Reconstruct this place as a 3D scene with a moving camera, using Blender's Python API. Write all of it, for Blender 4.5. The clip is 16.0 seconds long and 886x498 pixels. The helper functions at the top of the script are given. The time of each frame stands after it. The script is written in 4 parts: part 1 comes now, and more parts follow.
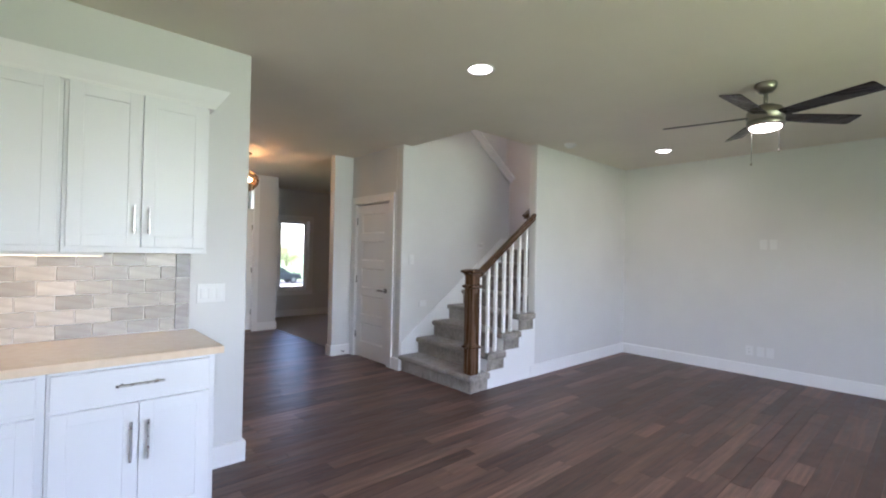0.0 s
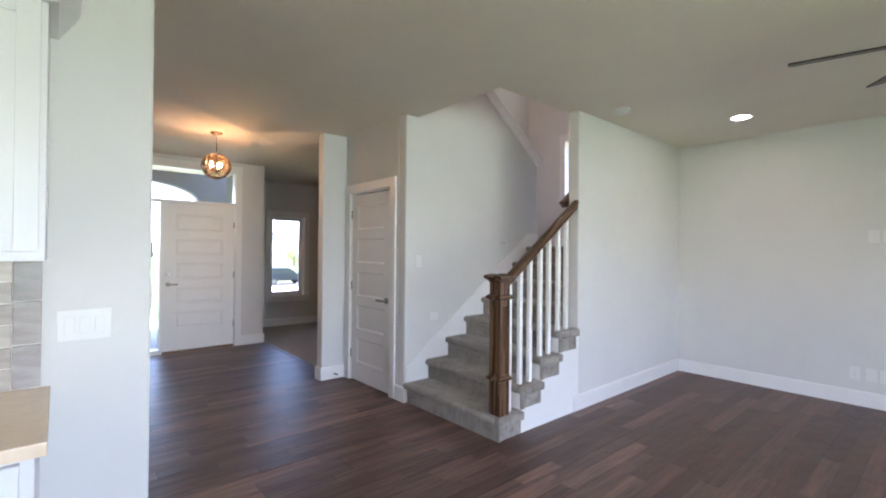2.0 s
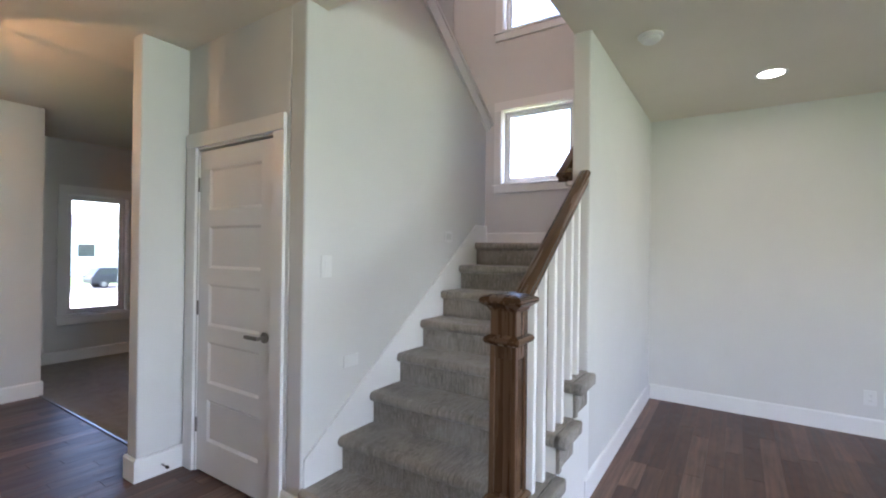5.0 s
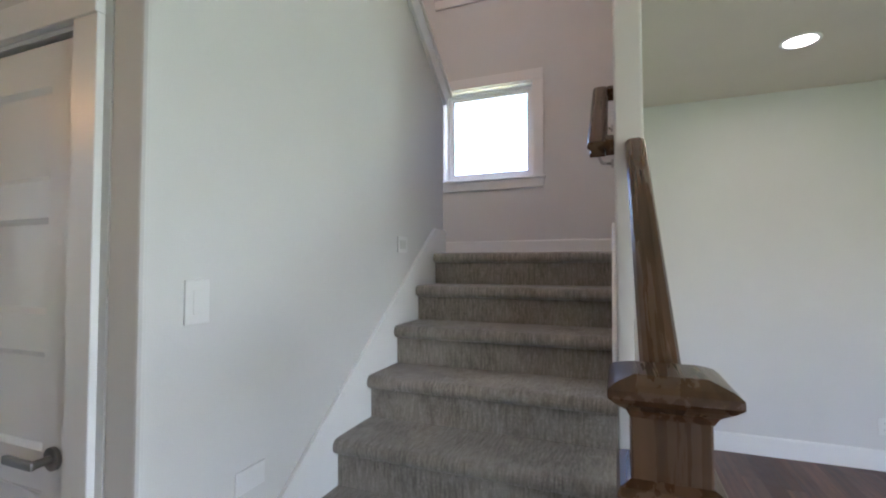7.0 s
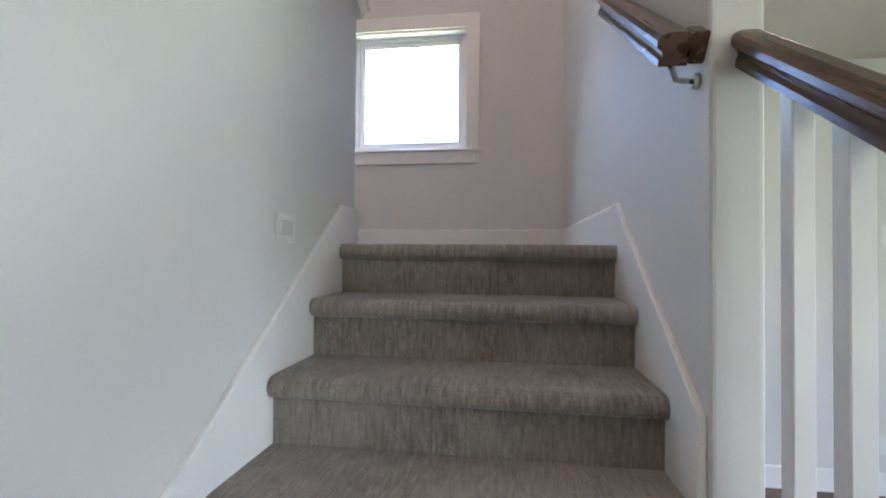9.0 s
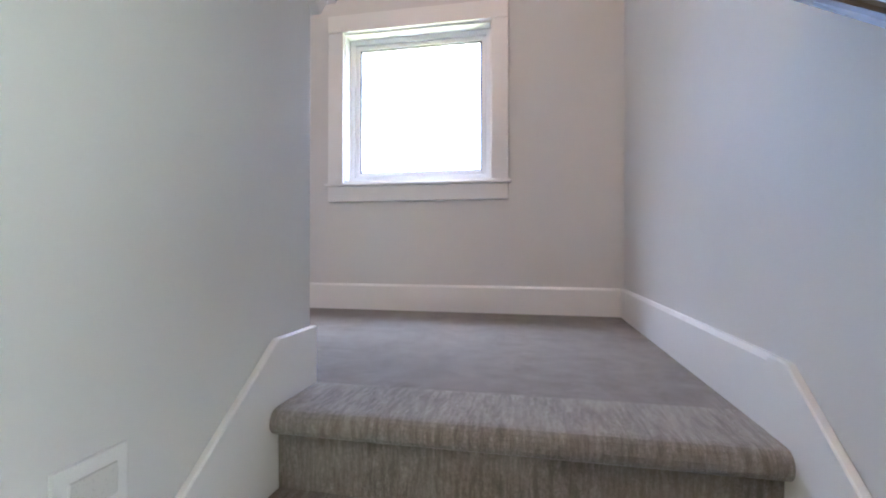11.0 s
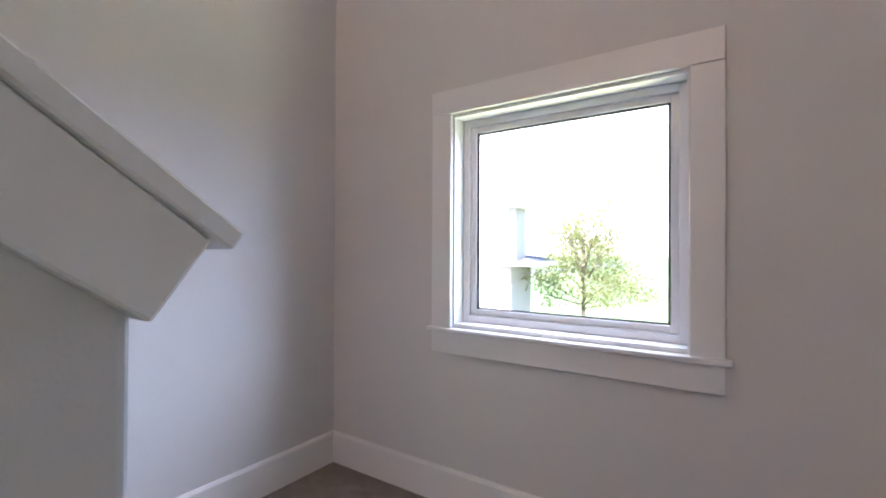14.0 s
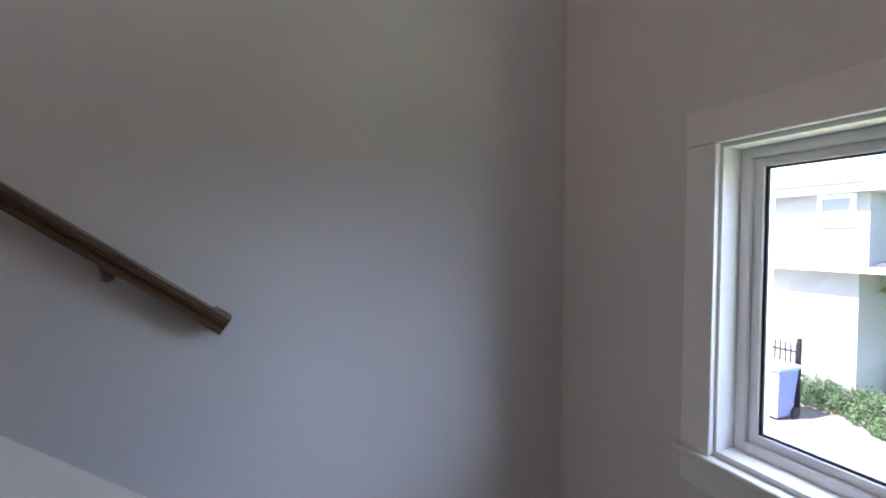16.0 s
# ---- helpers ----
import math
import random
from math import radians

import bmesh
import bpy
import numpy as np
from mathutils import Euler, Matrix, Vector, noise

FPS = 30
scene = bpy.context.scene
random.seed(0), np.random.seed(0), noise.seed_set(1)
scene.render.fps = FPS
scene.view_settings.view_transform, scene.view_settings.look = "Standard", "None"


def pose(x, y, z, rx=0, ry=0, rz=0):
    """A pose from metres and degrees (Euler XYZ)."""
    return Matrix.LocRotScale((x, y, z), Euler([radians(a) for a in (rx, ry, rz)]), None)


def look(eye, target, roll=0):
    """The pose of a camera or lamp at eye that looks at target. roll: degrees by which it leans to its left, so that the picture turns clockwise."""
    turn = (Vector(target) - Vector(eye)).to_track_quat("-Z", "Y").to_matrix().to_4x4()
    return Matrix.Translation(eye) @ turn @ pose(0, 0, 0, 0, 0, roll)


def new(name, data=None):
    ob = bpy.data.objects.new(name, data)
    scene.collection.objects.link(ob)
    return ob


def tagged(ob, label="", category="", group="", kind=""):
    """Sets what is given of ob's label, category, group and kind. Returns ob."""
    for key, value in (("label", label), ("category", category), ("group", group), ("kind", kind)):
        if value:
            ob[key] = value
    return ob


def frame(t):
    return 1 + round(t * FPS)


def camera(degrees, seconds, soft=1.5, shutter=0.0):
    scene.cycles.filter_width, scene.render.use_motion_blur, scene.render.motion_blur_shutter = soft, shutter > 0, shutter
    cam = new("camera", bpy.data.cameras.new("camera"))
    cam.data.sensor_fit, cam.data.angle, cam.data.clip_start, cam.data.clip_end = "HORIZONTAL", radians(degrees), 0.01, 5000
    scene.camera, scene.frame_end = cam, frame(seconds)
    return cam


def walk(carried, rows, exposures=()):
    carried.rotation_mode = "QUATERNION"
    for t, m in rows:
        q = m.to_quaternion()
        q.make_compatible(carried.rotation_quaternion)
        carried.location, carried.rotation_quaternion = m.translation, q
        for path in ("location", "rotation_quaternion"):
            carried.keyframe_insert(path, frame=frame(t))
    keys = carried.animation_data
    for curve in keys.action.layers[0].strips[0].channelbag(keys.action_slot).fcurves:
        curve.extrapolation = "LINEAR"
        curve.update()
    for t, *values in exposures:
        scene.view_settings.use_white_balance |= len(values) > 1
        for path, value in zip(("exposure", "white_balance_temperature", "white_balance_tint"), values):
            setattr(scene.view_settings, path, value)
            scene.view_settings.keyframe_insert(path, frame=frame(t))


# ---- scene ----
cam = camera(89.5, 16.0, soft=2.0)
PATH = [
    (0, (4.293, -3.193, 1.4), (2.806, -1.856, 1.421), 1.2),
    (0.5, (4.103, -2.975, 1.407), (2.589, -1.669, 1.423), 1.7),
    (1, (3.899, -2.763, 1.409), (2.351, -1.496, 1.427), 0.8),
    (1.5, (3.663, -2.608, 1.401), (2.113, -1.343, 1.427), 0.4),
    (2, (3.402, -2.467, 1.411), (1.887, -1.161, 1.424), 0.5),
    (2.5, (3.151, -2.3, 1.417), (1.672, -0.954, 1.413), 0.7),
    (3, (2.88, -2.165, 1.402), (1.471, -0.746, 1.395), 1.2),
    (3.5, (2.616, -2.018, 1.401), (1.295, -0.517, 1.4), 0.9),
    (4, (2.368, -1.841, 1.41), (1.119, -0.28, 1.418), 0.4),
    (4.2, (2.268, -1.778, 1.416), (1.049, -0.192, 1.422), 0.4),
    (6.5, (1.18, -0.954, 1.408), (0.349, 0.865, 1.459), 0.6),
    (7, (1.042, -0.724, 1.419), (0.321, 1.14, 1.486), -0.1),
    (7.5, (0.922, -0.5, 1.416), (0.317, 1.405, 1.489), -0.2),
    (8, (0.784, -0.294, 1.421), (0.344, 1.656, 1.488), 0.5),
    (8.5, (0.706, -0.087, 1.431), (0.388, 1.887, 1.481), 0.2),
    (9, (0.644, 0.141, 1.44), (0.363, 2.12, 1.473), 0.5),
    (9.5, (0.615, 0.354, 1.478), (0.318, 2.331, 1.512), -0.3),
    (10, (0.593, 0.539, 1.591), (0.295, 2.516, 1.613), -0.3),
    (12.5, (0.564, 1.366, 2.187), (-0.155, 3.232, 2.172), 0.5),
    (13, (0.536, 1.519, 2.303), (-0.288, 3.341, 2.319), 0.1),
    (13.3, (0.514, 1.604, 2.376), (-0.37, 3.398, 2.396), -0.4),
    (13.5, (0.506, 1.661, 2.424), (-0.439, 3.423, 2.447), -0.2),
    (14, (0.489, 1.788, 2.531), (-0.628, 3.447, 2.547), 0.3),
    (14.5, (0.453, 1.893, 2.627), (-0.829, 3.429, 2.64), 0.6),
    (15, (0.427, 1.969, 2.723), (-1.07, 3.295, 2.698), 0.5),
    (15.2, (0.411, 2.005, 2.755), (-1.171, 3.228, 2.709), 0.3),
    (15.5, (0.425, 2.083, 2.795), (-1.302, 3.091, 2.744), 0.0),
    (16, (0.371, 2.174, 2.842), (-1.49, 2.904, 2.783), 0.4),
]
EXPOSURES = [(0.0, 3.46, 5980, 26), (3.0, 3.74, 6000, 25), (4.2, 3.72, 6000, 24), (6.5, 3.54, 5950, 23), (8.0, 3.58, 5820, 21), (9.5, 3.95, 5780, 21), (10.0, 4.08, 5720, 21),
             (12.5, 4.2, 5820, 21), (13.5, 3.86, 5900, 24), (14.5, 3.26, 5860, 24), (15.5, 2.86, 5720, 22), (16.0, 2.74, 5700, 22)]
walk(cam, [(t, look(eye, target, roll)) for t, eye, target, roll in PATH], EXPOSURES)

# ---- light ----
SUN_ELEVATION, SUN_TURN = radians(52), radians(187)
world = bpy.data.worlds.new("sky")
scene.world = world
world.use_nodes = True
sky = world.node_tree.nodes.new("ShaderNodeTexSky")
sky.sky_type, sky.sun_disc = "NISHITA", False
sky.sun_elevation, sky.sun_rotation = SUN_ELEVATION, SUN_TURN
sky.dust_density = 1.0
back = world.node_tree.nodes["Background"]
back.inputs["Strength"].default_value = 0.15
world.node_tree.links.new(sky.outputs["Color"], back.inputs["Color"])
sun = new("sun", bpy.data.lights.new("sun", "SUN"))
sun.data.energy, sun.data.angle, sun.data.color = 5.0, radians(0.5), (1.0, 0.95, 0.88)
toward = Vector((math.sin(SUN_TURN) * math.cos(SUN_ELEVATION), math.cos(SUN_TURN) * math.cos(SUN_ELEVATION), math.sin(SUN_ELEVATION)))
sun.matrix_world = look(toward * 40, (0, 0, 0))


def area_lamp(name, eye, target, w, h, watts, colour):
    ob = new(name, bpy.data.lights.new(name, "AREA"))
    ob.data.shape, ob.data.size, ob.data.size_y = "RECTANGLE", w, h
    ob.data.energy, ob.data.color = watts, colour
    ob.matrix_world = look(eye, target)
    return ob


def point_lamp(name, at, watts, colour, radius=0.03):
    ob = new(name, bpy.data.lights.new(name, "POINT"))
    ob.data.energy, ob.data.color, ob.data.shadow_soft_size = watts, colour, radius
    ob.location = at
    return ob


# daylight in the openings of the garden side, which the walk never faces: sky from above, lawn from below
sky_in = area_lamp("garden_window_sky", (7.22, -1.2, 1.6), (1.5, -0.7, -0.7), 3.7, 1.3, 4.9, (0.76, 0.87, 1.0))
sky_in.data.spread = radians(84)
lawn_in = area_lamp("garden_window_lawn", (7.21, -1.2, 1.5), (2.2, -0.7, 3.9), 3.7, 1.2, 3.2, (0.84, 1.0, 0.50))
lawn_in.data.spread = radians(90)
area_lamp("patio_door_sky", (4.4, -7.02, 1.2), (4.2, -3.0, -0.6), 2.0, 1.9, 0.5, (0.80, 0.89, 1.0))

# added lamps outside the stairwell window: bright sky above and east, sunlit ground below
area_lamp("landing_window_sky", (-0.08, 4.3, 3.95), (-0.05, 2.4, 1.9), 2.4, 0.95, 19, (0.74, 0.86, 1.0))
area_lamp("landing_window_sky_east", (1.62, 5.0, 3.55), (-0.2, 3.4, 2.55), 1.9, 1.6, 21, (0.72, 0.85, 1.0))
area_lamp("landing_window_ground", (0.6, 5.0, 1.0), (-0.1, 3.4, 2.7), 4.0, 1.1, 23, (0.95, 1.0, 0.48))

# ---- materials ----


class Mat:
    """A node material with short helpers."""

    def __init__(self, name, colour=(0.8, 0.8, 0.8), rough=0.5, metal=0.0):
        self.m = bpy.data.materials.new(name)
        self.m.use_nodes = True
        self.t = self.m.node_tree
        self.b = self.t.nodes["Principled BSDF"]
        self.b.inputs["Base Color"].default_value = (*colour, 1)
        self.b.inputs["Roughness"].default_value = rough
        self.b.inputs["Metallic"].default_value = metal
        self.c = colour

    def node(self, kind, **values):
        n = self.t.nodes.new(kind)
        for k, v in values.items():
            n.inputs[k.replace("_", " ")].default_value = v
        return n

    def link(self, a, b):
        self.t.links.new(a, b)

    def coords(self, scale=(1, 1, 1)):
        tc = self.node("ShaderNodeTexCoord")
        mp = self.node("ShaderNodeMapping", Scale=scale)
        self.link(tc.outputs["Object"], mp.inputs["Vector"])
        return mp.outputs["Vector"]

    def noise(self, scale, detail=4.0, at=None, rough=0.55):
        n = self.node("ShaderNodeTexNoise", Scale=scale, Detail=detail, Roughness=rough)
        self.link(at if at is not None else self.coords(), n.inputs["Vector"])
        return n.outputs["Fac"]

    def mix(self, fac, a, b, kind="MIX"):
        n = self.t.nodes.new("ShaderNodeMix")
        n.data_type, n.blend_type = "RGBA", kind
        for value, i in ((fac, 0), (a, 6), (b, 7)):
            if isinstance(value, (int, float)):
                n.inputs[i].default_value = value
            elif isinstance(value, tuple):
                n.inputs[i].default_value = (*value, 1)
            else:
                self.link(value, n.inputs[i])
        return n.outputs[2]

    def span(self, fac, low, high, out_low=0.0, out_high=1.0):
        n = self.node("ShaderNodeMapRange", From_Min=low, From_Max=high, To_Min=out_low, To_Max=out_high)
        self.link(fac, n.inputs["Value"])
        return n.outputs["Result"]

    def colour(self, socket):
        self.link(socket, self.b.inputs["Base Color"])

    def roughness(self, fac, low, high):
        self.link(self.span(fac, 0.3, 0.7, low, high), self.b.inputs["Roughness"])

    def bump(self, fac, strength=0.2, distance=0.002):
        n = self.node("ShaderNodeBump", Strength=strength, Distance=distance)
        self.link(fac, n.inputs["Height"])
        self.link(n.outputs["Normal"], self.b.inputs["Normal"])


def paint(name, colour, rough, grain=220, bump=0.15, wear=0.05):
    """Rolled or brushed paint with faint unevenness at two scales."""
    k = Mat(name, colour, rough)
    big, fine = k.noise(1.3, 3.0), k.noise(grain, 2.0)
    darker = tuple(c * (1 - wear) for c in colour)
    k.colour(k.mix(k.span(big, 0.35, 0.65), darker, colour))
    k.roughness(fine, rough - 0.05, rough + 0.06)
    k.bump(fine, bump, 0.0012)
    return k.m


WALL = paint("wall_paint", (0.685, 0.68, 0.665), 0.6, 160, 0.22)
CEILING = paint("ceiling_paint", (0.76, 0.705, 0.62), 0.9, 90, 0.35)
WHITE = paint("white_trim_paint", (0.82, 0.82, 0.81), 0.34, 260, 0.05, 0.03)
CABINET = paint("white_cabinet_paint", (0.74, 0.745, 0.75), 0.38, 300, 0.04, 0.03)
VINYL = paint("white_vinyl", (0.82, 0.83, 0.85), 0.3, 300, 0.03, 0.02)
LENS = paint("pale_grey_plastic", (0.62, 0.62, 0.60), 0.3)
PLATE = paint("white_plastic", (0.75, 0.75, 0.74), 0.3, 400, 0.02, 0.02)


def metal(name, colour, rough):
    k = Mat(name, colour, rough, 1.0)
    n = k.noise(60, 3.0)
    k.roughness(n, rough - 0.06, rough + 0.08)
    return k.m


STEEL = metal("brushed_nickel", (0.24, 0.23, 0.215), 0.36)
HANDLE_STEEL = metal("satin_steel", (0.52, 0.51, 0.49), 0.3)
BRONZE = metal("aged_bronze", (0.20, 0.13, 0.08), 0.4)
FAN_METAL = metal("satin_nickel", (0.30, 0.285, 0.24), 0.38)
DARK_IRON = metal("black_iron", (0.03, 0.03, 0.03), 0.5)


def stained_wood(name, dark, light, along, slope=0.0):
    """Stained hardwood, with grain drawn out along one axis of the thing."""
    k = Mat(name, light, 0.28)
    scale = [30.0, 30.0, 30.0]
    scale[along] = 1.1
    turned_back = k.node("ShaderNodeMapping", Rotation=(-slope, 0.0, 0.0))
    drawn = k.node("ShaderNodeMapping", Scale=tuple(scale))
    k.link(k.coords(), turned_back.inputs["Vector"])
    k.link(turned_back.outputs["Vector"], drawn.inputs["Vector"])
    g = k.noise(1.0, 6.0, drawn.outputs["Vector"], 0.6)
    blot = k.noise(3.0, 3.0)
    c = k.mix(k.span(g, 0.28, 0.74), dark, light)
    k.colour(k.mix(k.span(blot, 0.35, 0.7, 0.0, 0.22), c, dark))
    k.roughness(g, 0.20, 0.34)
    k.bump(g, 0.05, 0.0006)
    return k.m


NEWEL_WOOD = stained_wood("stained_maple_upright", (0.046, 0.025, 0.014), (0.145, 0.078, 0.041), 2)
RAIL_WOOD = stained_wood("stained_maple_rail", (0.046, 0.025, 0.014), (0.145, 0.078, 0.041), 1, math.atan(0.715))
RISING_RAIL_WOOD = stained_wood("stained_maple_upper_rail", (0.046, 0.025, 0.014), (0.145, 0.078, 0.041), 1, -math.atan(0.72))
CAP_WOOD = stained_wood("stained_maple_cap", (0.046, 0.025, 0.014), (0.145, 0.078, 0.041), 1)
BLADE_WOOD = stained_wood("dark_blade_wood", (0.010, 0.006, 0.005), (0.020, 0.012, 0.009), 0)
BLADE_WOOD.node_tree.nodes["Principled BSDF"].inputs["Specular IOR Level"].default_value = 0.2


def plank_material():
    """Dark hickory-like boards, each with its own tone and grain."""
    k = Mat("dark_wood_floor", (0.08, 0.05, 0.04), 0.32)
    info = k.node("ShaderNodeObjectInfo")
    geo = k.node("ShaderNodeNewGeometry")
    add = k.node("ShaderNodeMath")
    add.operation = "ADD"
    k.link(info.outputs["Random"], add.inputs[0])
    k.link(geo.outputs["Random Per Island"], add.inputs[1])
    frac = k.node("ShaderNodeMath")
    frac.operation = "FRACT"
    k.link(add.outputs[0], frac.inputs[0])
    tone = k.node("ShaderNodeValToRGB")
    stops = tone.color_ramp.elements
    stops[0].position, stops[0].color = 0.0, (0.080, 0.044, 0.034, 1)
    stops[1].position, stops[1].color = 1.0, (0.205, 0.126, 0.098, 1)
    for at, c in ((0.45, (0.110, 0.063, 0.050, 1)), (0.8, (0.148, 0.088, 0.070, 1))):
        e = stops.new(at)
        e.color = c
    k.link(frac.outputs[0], tone.inputs[0])
    tc = k.node("ShaderNodeNewGeometry")
    shift = k.node("ShaderNodeVectorMath")
    shift.operation = "MULTIPLY"
    shift.inputs[1].default_value = (34.0, 1.8, 1.0)
    k.link(tc.outputs["Position"], shift.inputs[0])
    move = k.node("ShaderNodeVectorMath")
    move.operation = "ADD"
    k.link(shift.outputs[0], move.inputs[0])
    spread = k.node("ShaderNodeMath")
    spread.operation = "MULTIPLY"
    spread.inputs[1].default_value = 53.0
    k.link(frac.outputs[0], spread.inputs[0])
    k.link(spread.outputs[0], move.inputs[1])
    g = k.noise(1.0, 6.0, move.outputs[0], 0.62)
    c = k.mix(k.span(g, 0.33, 0.7), (0.5, 0.46, 0.45), (1.5, 1.45, 1.4))
    k.colour(k.mix(1.0, tone.outputs[0], c, "MULTIPLY"))
    k.roughness(g, 0.32, 0.5)
    k.b.inputs["Specular IOR Level"].default_value = 0.36
    # hand-scraped unevenness across each board
    scraped = k.node("ShaderNodeVectorMath")
    scraped.operation = "MULTIPLY"
    scraped.inputs[1].default_value = (8.0, 2.6, 1.0)
    k.link(tc.outputs["Position"], scraped.inputs[0])
    wave = k.noise(1.0, 2.0, scraped.outputs[0], 0.5)
    first = k.node("ShaderNodeBump", Strength=0.8, Distance=0.012)
    k.link(wave, first.inputs["Height"])
    second = k.node("ShaderNodeBump", Strength=0.3, Distance=0.001)
    k.link(g, second.inputs["Height"])
    k.link(first.outputs["Normal"], second.inputs["Normal"])
    k.link(second.outputs["Normal"], k.b.inputs["Normal"])
    return k.m


PLANK = plank_material()


def carpet(name, dark, light, ribs):
    """Low cut pile with streaks from the loom and brushing."""
    k = Mat(name, light, 0.95)
    fibre = k.noise(420, 2.0)
    tuft = k.noise(130, 3.0)
    streak = k.noise(1.0, 4.0, k.coords((100, 15, 15) if ribs else (16, 16, 16)), 0.72)
    brushed = k.noise(6.0, 4.0)
    worn = k.noise(1.7, 3.0)
    a = k.mix(k.span(streak, 0.37, 0.65), dark, light)
    a = k.mix(k.span(tuft, 0.36, 0.64, 0.0, 0.5), a, tuple(c * 0.8 for c in dark))
    b = k.mix(k.span(fibre, 0.3, 0.7, 0.0, 0.5), a, tuple(c * 0.55 for c in dark))
    b = k.mix(k.span(worn, 0.4, 0.65, 0.0, 0.25), b, dark)
    k.colour(k.mix(k.span(brushed, 0.38, 0.66, 0.0, 0.3), b, light))
    k.b.inputs["Sheen Weight"].default_value = 0.25
    both = k.node("ShaderNodeMath")
    both.operation = "ADD"
    k.link(fibre, both.inputs[0])
    k.link(streak, both.inputs[1])
    k.bump(both.outputs[0], 0.7, 0.004)
    return k.m


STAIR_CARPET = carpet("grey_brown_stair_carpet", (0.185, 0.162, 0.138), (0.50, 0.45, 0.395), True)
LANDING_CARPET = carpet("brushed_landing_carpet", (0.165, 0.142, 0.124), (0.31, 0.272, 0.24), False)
ROOM_CARPET = carpet("grey_beige_carpet", (0.27, 0.245, 0.215), (0.44, 0.40, 0.35), False)


def tile_material(name, a, b):
    """Veined grey-beige stone, each tile a little different."""
    k = Mat(name, a, 0.25)
    info = k.node("ShaderNodeObjectInfo")
    vein = k.noise(1.0, 6.0, k.coords((5, 6, 30)), 0.6)
    c = k.mix(k.span(vein, 0.35, 0.68), a, b)
    k.colour(k.mix(k.span(info.outputs["Random"], 0.3, 0.75, 0.0, 0.9), c, tuple(x * 0.64 for x in a)))
    k.roughness(vein, 0.2, 0.35)
    return k.m


TILE = tile_material("veined_stone_tile", (0.50, 0.445, 0.38), (0.60, 0.55, 0.48))
BORDER_TILE = tile_material("dark_border_tile", (0.30, 0.27, 0.25), (0.36, 0.33, 0.31))
GROUT = paint("pale_grout", (0.73, 0.70, 0.65), 0.9, 500, 0.3)


def quartz():
    k = Mat("cream_quartz", (0.72, 0.62, 0.5), 0.12)
    n = k.noise(25, 4.0)
    k.colour(k.mix(k.span(n, 0.35, 0.65), (0.75, 0.60, 0.43), (0.79, 0.64, 0.47)))
    return k.m


QUARTZ = quartz()


def glass(name, tint=(1, 1, 1), ior=1.45):
    """Thin pane: mostly clear, with a glossy surface."""
    m = bpy.data.materials.new(name)
    m.use_nodes = True
    t = m.node_tree
    out = t.nodes["Material Output"]
    t.nodes.remove(t.nodes["Principled BSDF"])
    see, shine, both = t.nodes.new("ShaderNodeBsdfTransparent"), t.nodes.new("ShaderNodeBsdfGlossy"), t.nodes.new("ShaderNodeMixShader")
    see.inputs["Color"].default_value = (*tint, 1)
    shine.inputs["Roughness"].default_value = 0.02
    fres = t.nodes.new("ShaderNodeFresnel")
    fres.inputs["IOR"].default_value = ior
    t.links.new(fres.outputs[0], both.inputs[0])
    t.links.new(see.outputs[0], both.inputs[1])
    t.links.new(shine.outputs[0], both.inputs[2])
    t.links.new(both.outputs[0], out.inputs["Surface"])
    return m


GLASS = glass("window_glass")
AMBER_GLASS = glass("amber_glass", (1.0, 0.88, 0.70), 1.12)


def glowing(name, colour, strength):
    k = Mat(name, colour, 0.5)
    k.b.inputs["Emission Color"].default_value = (*colour, 1)
    k.b.inputs["Emission Strength"].default_value = strength
    return k.m


LAMP_WHITE = glowing("lit_white_lens", (1.0, 0.93, 0.82), 1.6)
BULB = glowing("lit_bulb", (1.0, 0.78, 0.5), 5.0)
WARM_STRIP = glowing("lit_warm_strip", (1.0, 0.8, 0.55), 0.2)


def ground_cover(name, a, b, scale, rough=0.9, bump=0.5):
    k = Mat(name, a, rough)
    n, w = k.noise(scale, 5.0), k.noise(0.35, 3.0)
    c = k.mix(k.span(n, 0.35, 0.65), a, b)
    k.colour(k.mix(k.span(w, 0.35, 0.65, 0.0, 0.4), c, tuple(x * 0.7 for x in a)))
    k.bump(n, bump, 0.02)
    return k.m


LAWN = ground_cover("lawn_grass", (0.055, 0.10, 0.025), (0.10, 0.16, 0.045), 9.0, 0.9, 0.12)
ASPHALT = ground_cover("asphalt", (0.05, 0.05, 0.05), (0.075, 0.073, 0.07), 30.0)
CONCRETE = ground_cover("concrete", (0.33, 0.32, 0.30), (0.42, 0.41, 0.38), 12.0, 0.85, 0.15)
STUCCO = ground_cover("cream_stucco", (0.31, 0.30, 0.27), (0.37, 0.36, 0.325), 25.0, 0.9, 0.2)
SIDING = ground_cover("grey_siding", (0.66, 0.66, 0.64), (0.74, 0.74, 0.72), 14.0, 0.8, 0.1)
PORCH_GREY = ground_cover("slate_grey_siding", (0.135, 0.138, 0.142), (0.175, 0.178, 0.182), 14.0, 0.8, 0.1)
SHINGLE = ground_cover("grey_shingle", (0.035, 0.036, 0.042), (0.06, 0.061, 0.068), 16.0, 0.9, 0.4)
BARK = ground_cover("bark", (0.09, 0.065, 0.045), (0.17, 0.13, 0.095), 18.0, 0.95, 0.8)
SHRUB_LEAF = ground_cover("shrub_leaf", (0.022, 0.05, 0.014), (0.05, 0.085, 0.025), 6.0, 0.6, 0.1)
